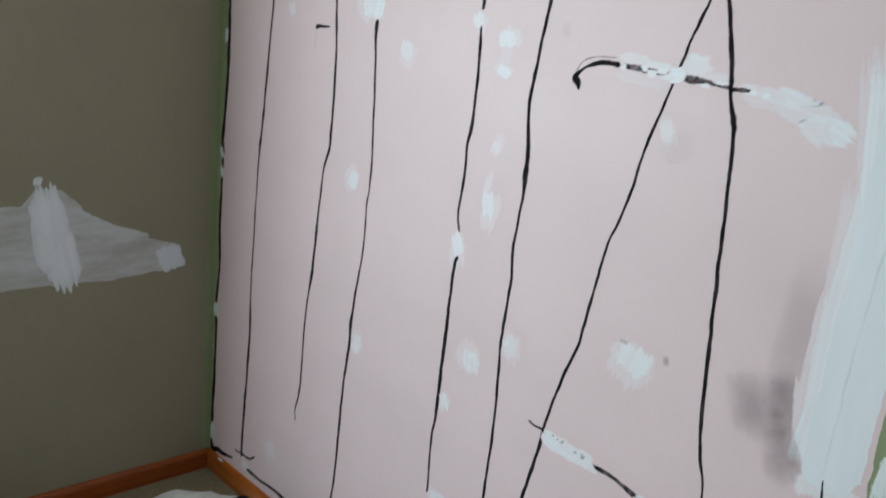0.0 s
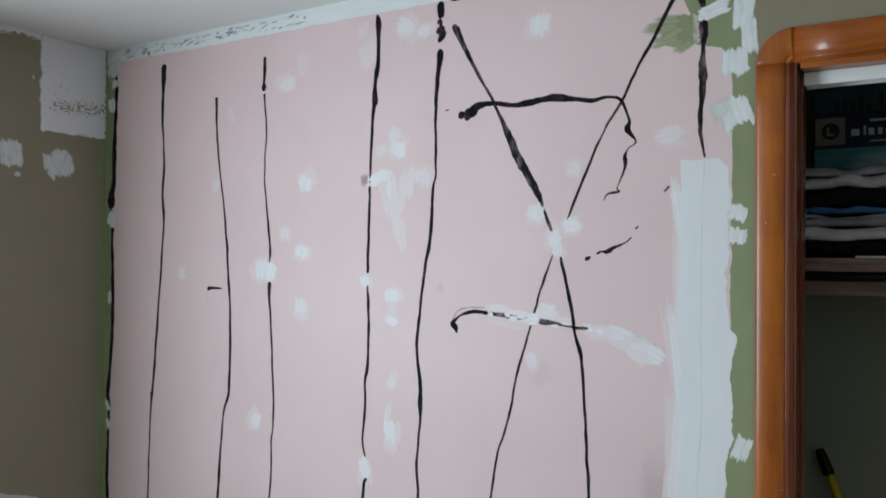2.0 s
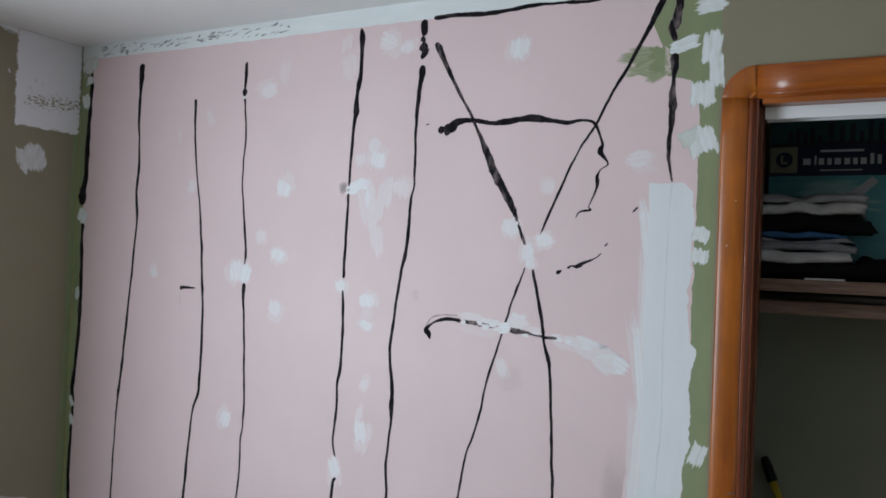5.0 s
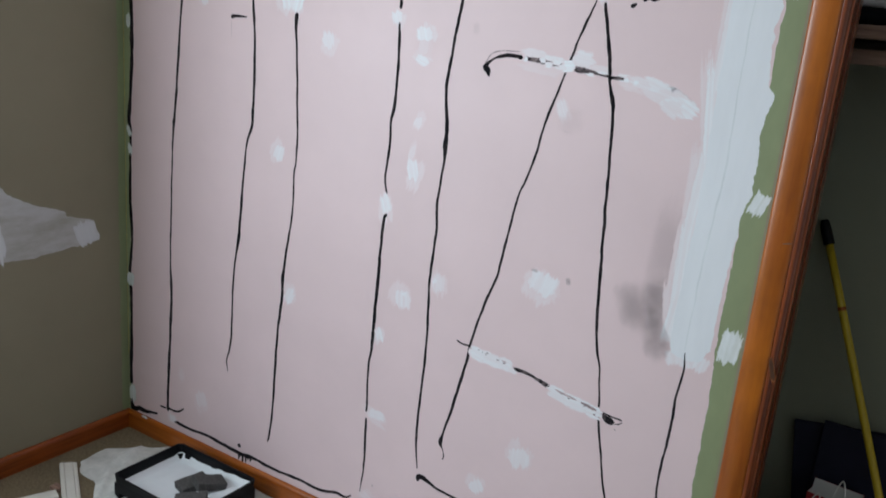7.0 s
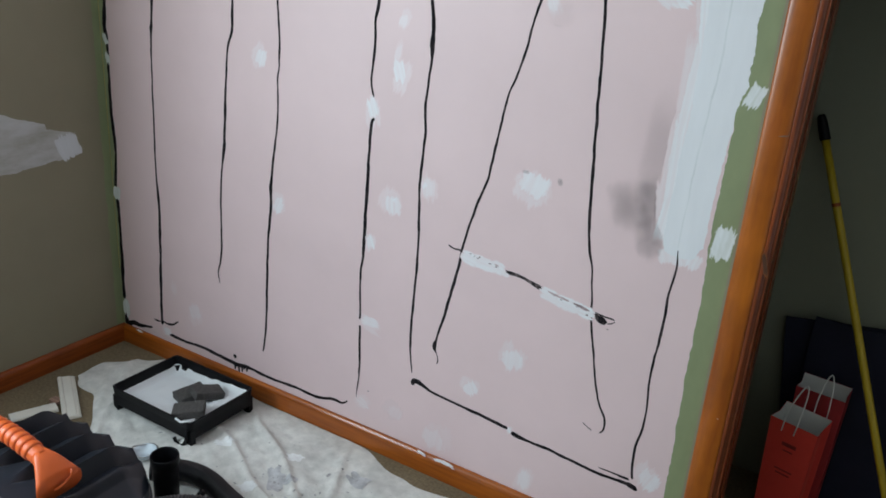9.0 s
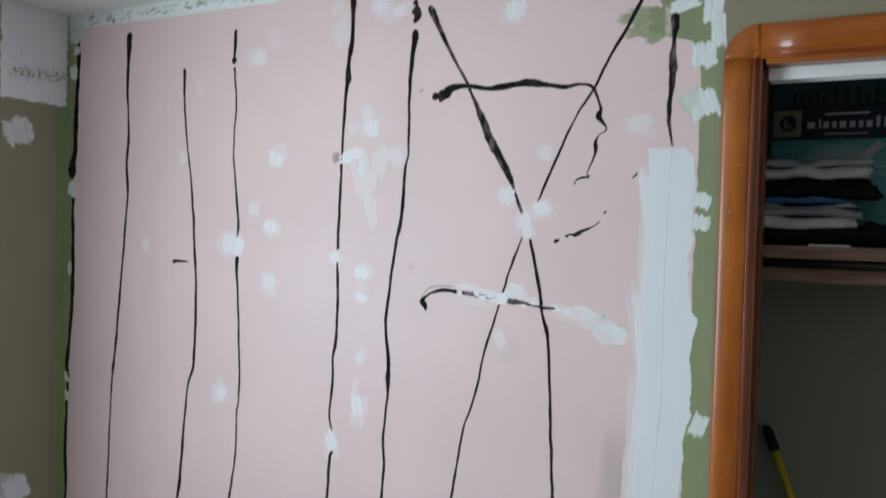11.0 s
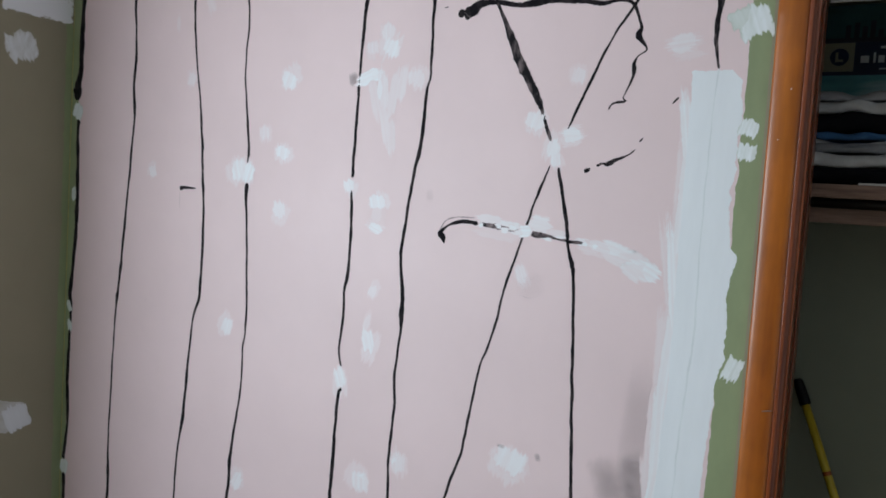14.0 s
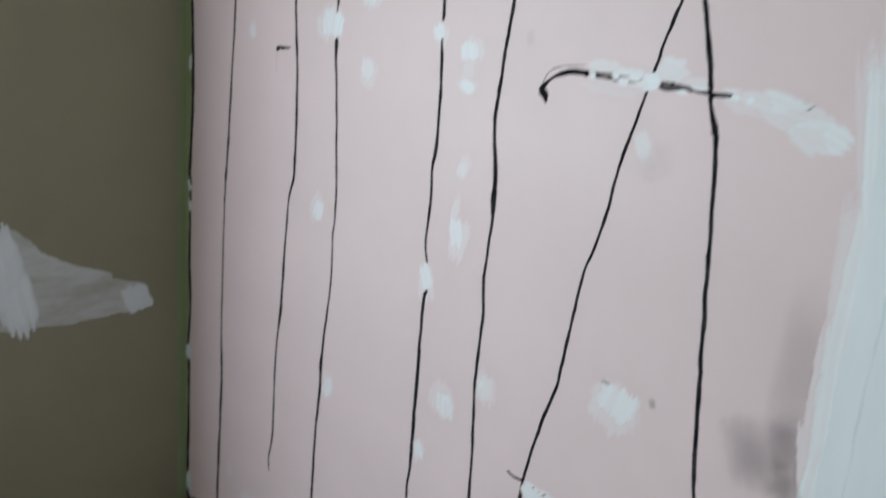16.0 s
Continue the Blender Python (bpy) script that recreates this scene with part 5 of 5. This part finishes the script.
# the pool of paint: a sloping sheet inside the pan
vs, fs = [], []
for i in range(25):
    for j in range(19):
        x, y = -0.1775 + 0.354 * i / 24, -0.1275 + 0.2575 * j / 18
        z = (0.018 if i == 0 or j == 18 else 0.0) + 0.030 + 0.020 * max(0.0, (x + 0.02) / 0.19) + 0.0022 * noise.noise((x * 40, y * 40, 2)) + 0.006 * max(0.0, noise.noise((x * 26, y * 26, 5))) * max(0, abs(y) - 0.09) / 0.03
        vs.append((x, y, z))
for i in range(24):
    for j in range(18):
        a = i * 19 + j
        fs.append((a, a + 19, a + 20, a + 1))
smooth(part("paint_pool", (vs, fs), WETPAINT, tray, "wet white paint"))
smooth(part("paint_drip", tube([(0.125, -TY - 0.0005, 0.080), (0.148, -TY - 0.001, 0.076), (0.165, -TY + 0.004, 0.081), (0.178, -0.110, 0.0815)], 0.004, 8), WETPAINT, tray, "white paint drip on the rim"))
part("pour_hole", boxes((-0.142, -0.122, 0.118, 0.1285, 0.044, 0.058), bevel=0.002), BLACKPLASTIC, tray)

def sponge(x, y, z, rot, tilt, label):
    bm = boxes((-0.050, 0.050, -0.034, 0.034, 0.0, 0.026), bevel=0.003)
    bmesh.ops.subdivide_edges(bm, edges=bm.edges[:], cuts=2, use_grid_fill=True)
    for v in bm.verts:
        v.co += Vector((noise.noise(v.co * 60), noise.noise(v.co * 60 + Vector((5, 0, 0))), noise.noise(v.co * 60 + Vector((0, 7, 0))))) * 0.0012
    o = tagged(part("sanding_sponge", bm, SPONGE), label, "sanding sponge", "sanding sponges in the tray")
    o.matrix_world = pose(x, y, z, 0, tilt, rot)


sponge(0.583, -0.190, 0.046, 74, -3, "worn dark grey sanding sponge lying in paint")
sponge(0.636, -0.172, 0.062, 66, 14, "worn dark grey sanding sponge stacked on another")
sponge(0.680, -0.284, 0.066, 40, -6, "worn dark grey sanding sponge at the tray's edge")

# offcuts of white moulding
def moulding(x, y, z, length, rot, pitch, label):
    pr = [(0, 0), (0.056, 0), (0.056, 0.006), (0.050, 0.009), (0.044, 0.009), (0.041, 0.012), (0.016, 0.012), (0.012, 0.015), (0.004, 0.015), (0, 0.011)]
    o = tagged(part("moulding_offcut", sweep(pr, lambda u, v, s: (s, u - 0.028, v), [0, length * 0.5, length]), TRIMWHITE), label, "moulding offcut", "white moulding offcuts")
    o.matrix_world = pose(x, y, z, 0, pitch, rot)


moulding(0.103, -0.330, 0.004, 0.272, -31, 0, "short white-painted moulding offcut lying on the carpet")
moulding(0.187, -0.590, 0.004, 0.14, 68, 0, "short white-painted moulding offcut beside the vacuum")
tagged(part("wood_offcut", boxes((0.185, 0.225, -0.452, -0.425, 0.0, 0.014), bevel=0.002), SHELFWOOD), "small brown wood scrap on the carpet", "wood scrap")

# clear plastic tub behind the vacuum
tub = thing("plastic_tub", (0.690, -0.470, 0.020), "small cloudy plastic tub on the drop cloth", "plastic tub")
smooth(part("body", lathe([(0.030, 0.0), (0.034, 0.010), (0.036, 0.013), (0.036, 0.015), (0.033, 0.015), (0.030, 0.004)], (0, 0, 0), 24), CLEAR, tub))
smooth(part("rim", tube([(0.036 * math.cos(a) + 0.004 * math.sin(3 * a), 0.036 * math.sin(a), 0.016 + 0.004 * math.sin(2 * a)) for a in [6.2832 * i / 28 for i in range(29)]], 0.0025, 6), CHROME, tub))

# ---- shop vacuum ----
VX, VY = 0.845, -0.965
vac = thing("shop_vacuum", (VX, VY, 0.0), "black shop vacuum with a ribbed lid and orange handle", "vacuum cleaner")
smooth(part("tank", lathe([(0.15, 0.05), (0.185, 0.055), (0.195, 0.09), (0.200, 0.19), (0.204, 0.20), (0.204, 0.212)], (0, 0, 0), 40), VACBLACK, vac))
# the lid: saw-toothed ribs run across it and end in scallops before the smooth front
def ramp(a, b, x):
    t = min(1.0, max(0.0, (x - a) / (b - a)))
    return t * t * (3 - 2 * t)


def lid_height(x, y):
    p = ((x + 0.103) / 0.088) % 1.0
    saw = p / 0.80 if p < 0.80 else (1 - p) / 0.20
    scallop = ramp(-0.045 + 0.03 * math.sin(math.pi * p), 0.045 + 0.03 * math.sin(math.pi * p), y)
    rim = 0.45 * ramp(0.190, 0.225, y)
    ribs = 0.044 * saw * scallop * (1 - rim) + 0.030 * (1 - scallop) + 0.026 * rim
    ribs *= 1 - ramp(0.175, 0.20, x)
    body = 0.300 + ribs + 0.012 * (1 - (x / 0.26) ** 2)
    body -= 0.050 * ramp(0.150, 0.262, x) + 0.085 * ramp(0.10, 0.27, -x)
    return body - 0.030 * ramp(0.165, 0.232, y) - 0.07 * ramp(0.12, 0.25, -y)


def lid_mesh(y_a, y_b, ny, lift=0.0):
    nx = 150
    vs, fs = [], []
    for i in range(nx + 1):
        for j in range(ny + 1):
            x = -0.275 + 0.55 * i / nx
            y = y_a + (y_b - y_a) * j / ny
            k = (abs(x / 0.275) ** 5 + abs(y / 0.24) ** 5) ** 0.2
            f = 1.0 / k if k > 1 else 1.0
            vs.append((x * f, y * f, (lid_height(x, y) + lift) if k <= 1 else lid_height(x * f, y * f) + lift - min(0.075, (k - 1) * 1.2)))
    for i in range(nx):
        for j in range(ny):
            a = i * (ny + 1) + j
            fs.append((a, a + ny + 1, a + ny + 2, a + 1))
    return vs, fs


lid = part("lid", lid_mesh(-0.075, 0.235, 90), VACBLACK, vac)
smooth(part("lid_front", lid_mesh(-0.235, -0.075, 30), VACGREY, vac, "smooth blue-grey lid front"))
skirt_ring = [(0.275 * math.cos(a) * (abs(math.cos(a)) ** 5 + abs(math.sin(a)) ** 5) ** -0.2, 0.24 * math.sin(a) * (abs(math.cos(a)) ** 5 + abs(math.sin(a)) ** 5) ** -0.2) for a in [6.28318 * k / 60 for k in range(60)]]
rows = [[(x * f, y * f, z) for x, y in skirt_ring] for f, z in ((0.80, 0.200), (0.97, 0.205), (0.99, 0.225), (0.985, 0.262))]
part("lid_skirt", ([p for r in rows for p in r], [(a * 60 + i, a * 60 + (i + 1) % 60, a * 60 + 60 + (i + 1) % 60, a * 60 + 60 + i) for a in range(3) for i in range(60)]), VACBLACK, vac)
for x, y in ((-0.10, -0.16), (-0.03, -0.17), (0.04, -0.165)):
    smooth(part("dimple", lathe([(0.006, 0.001), (0.008, 0.004), (0.006, 0.005), (0.001, 0.005)], (x, y, lid_height(x, y) - 0.002), 14), CHROME, vac))
# handle: a ringed orange grip between two flared feet
h0, h1 = Vector((-0.165, 0.0, 0.412)), Vector((0.124, 0.014, 0.402))
def on_handle(t):
    return h0 + (h1 - h0) * t + Vector((0, 0, 0.022 * math.sin(math.pi * t)))
grip = smooth(part("handle", tube([on_handle(i / 44) for i in range(45)], 0.0208, 18), ORANGE, vac, "ringed orange carrying handle"))
for i in range(13):
    c, c2 = on_handle(0.08 + 0.065 * i), on_handle(0.08 + 0.065 * i + 0.054)
    smooth(part("grip_ring", tube([c + (c2 - c) * k for k in (0, 0.12, 0.35, 0.65, 0.88, 1)], lambda s: 0.0207 + 0.0034 * math.sin(math.pi * s) ** 0.5, 18), ORANGE, grip))
def foot(c, sx):
    pr = [(math.cos(a) * abs(math.cos(a)) ** -0.4 if abs(math.cos(a)) > 0.01 else 0.0, math.sin(a) * abs(math.sin(a)) ** -0.3 if abs(math.sin(a)) > 0.01 else 0.0) for a in [6.28318 * k / 20 for k in range(20)]]
    def at(u, v, s):
        w, h = 0.020 + 0.036 * s ** 1.2, 0.020 + 0.006 * s
        return tuple(c + Vector((sx * 0.060 * s, u * w, v * h - 0.048 * s ** 1.5)))
    return sweep(pr, at, [k / 8 for k in range(9)])
near_foot = smooth(part("handle_foot", foot(h1 + Vector((-0.004, 0, 0.001)), 1), ORANGE, vac, "flared orange handle foot"))
smooth(part("foot_groove", tube([h1 + Vector((0.059, 0.030, -0.020)), h1 + Vector((0.062, 0.026, -0.034)), h1 + Vector((0.062, 0.006, -0.046)), h1 + Vector((0.061, -0.016, -0.048))], 0.003, 8), ORANGE, near_foot))
smooth(part("handle_foot", foot(h0 + Vector((0.004, 0, 0.001)), -1), ORANGE, vac, "flared orange handle foot"))
part("latch", boxes((0.266, 0.280, -0.03, 0.03, 0.15, 0.240), bevel=0.005), BLACKPLASTIC, vac)
part("latch_arm", boxes((0.19, 0.275, -0.02, 0.02, 0.155, 0.175), bevel=0.003), BLACKPLASTIC, vac)
for a in (0.6, 2.2, 3.8, 5.4):
    x, y = 0.16 * math.cos(a), 0.16 * math.sin(a)
    w = smooth(part("caster", tube([(x - 0.012, y, 0.026), (x - 0.010, y, 0.026), (x + 0.010, y, 0.026), (x + 0.012, y, 0.026)], lambda t: 0.024 if 0.1 < t < 0.9 else 0.019, 18), BLACKPLASTIC, vac))
    part("caster_fork", boxes((x - 0.016, x + 0.016, y - 0.012, y + 0.012, 0.046, 0.066), bevel=0.003), BLACKPLASTIC, vac)

# the tube and hose lying by it
wand = thing("vacuum_wand", (0.932, -0.592, 0.014), "short black vacuum tube standing on the drop cloth", "vacuum tube")
smooth(part("tube", lathe([(0.033, 0.0), (0.034, 0.10), (0.035, 0.145), (0.0385, 0.150), (0.0390, 0.174), (0.0375, 0.178), (0.0340, 0.174), (0.0325, 0.06), (0.0310, 0.004)], (0, 0, 0), 36, top=True), BLACKPLASTIC, wand))
hose = thing("vacuum_hose", (1.05, -0.62, 0.03), "black corrugated vacuum hose coiled on the drop cloth", "vacuum hose")
O = Vector((1.05, -0.62, 0.03))
ctrl = [(0.80, -0.54, 0.05), (0.86, -0.485, 0.047), (0.95, -0.470, 0.047), (1.06, -0.495, 0.047), (1.17, -0.530, 0.055), (1.28, -0.60, 0.06), (1.34, -0.70, 0.055), (1.30, -0.84, 0.05)]
part("corrugated_hose", tube([Vector(p) - O for p in curve_points(ctrl, 0.0035)], 0.031, 26, ripple=0.10, step=1), HOSEBLACK, hose)
ctrl = [(1.10, -1.12, 0.20), (1.15, -1.05, 0.27), (1.175, -0.95, 0.305), (1.215, -0.85, 0.31), (1.29, -0.775, 0.30), (1.40, -0.745, 0.25), (1.50, -0.78, 0.15), (1.53, -0.90, 0.06), (1.46, -1.05, 0.045)]
part("corrugated_hose", tube([Vector(p) - O for p in curve_points(ctrl, 0.0035)], 0.030, 26, ripple=0.10, step=1), HOSEBLACK, hose)
ctrl = [(0.86, -0.70, 0.045), (0.96, -0.675, 0.042), (1.06, -0.645, 0.042), (1.15, -0.66, 0.042), (1.20, -0.74, 0.042), (1.17, -0.86, 0.042)]
part("corrugated_hose", tube([Vector(p) - O for p in curve_points(ctrl, 0.0035)], 0.030, 26, ripple=0.10, step=1), HOSEBLACK, hose)
# the tube's clip, an upright plastic fin beside it
smooth(part("cuff", tube([Vector(p) - O for p in curve_points([(0.965, -0.62, 0.05), (1.00, -0.60, 0.06), (1.035, -0.585, 0.08), (1.055, -0.575, 0.115)], 0.006)], lambda t: 0.022 - 0.012 * t, 12), BLACKPLASTIC, hose))
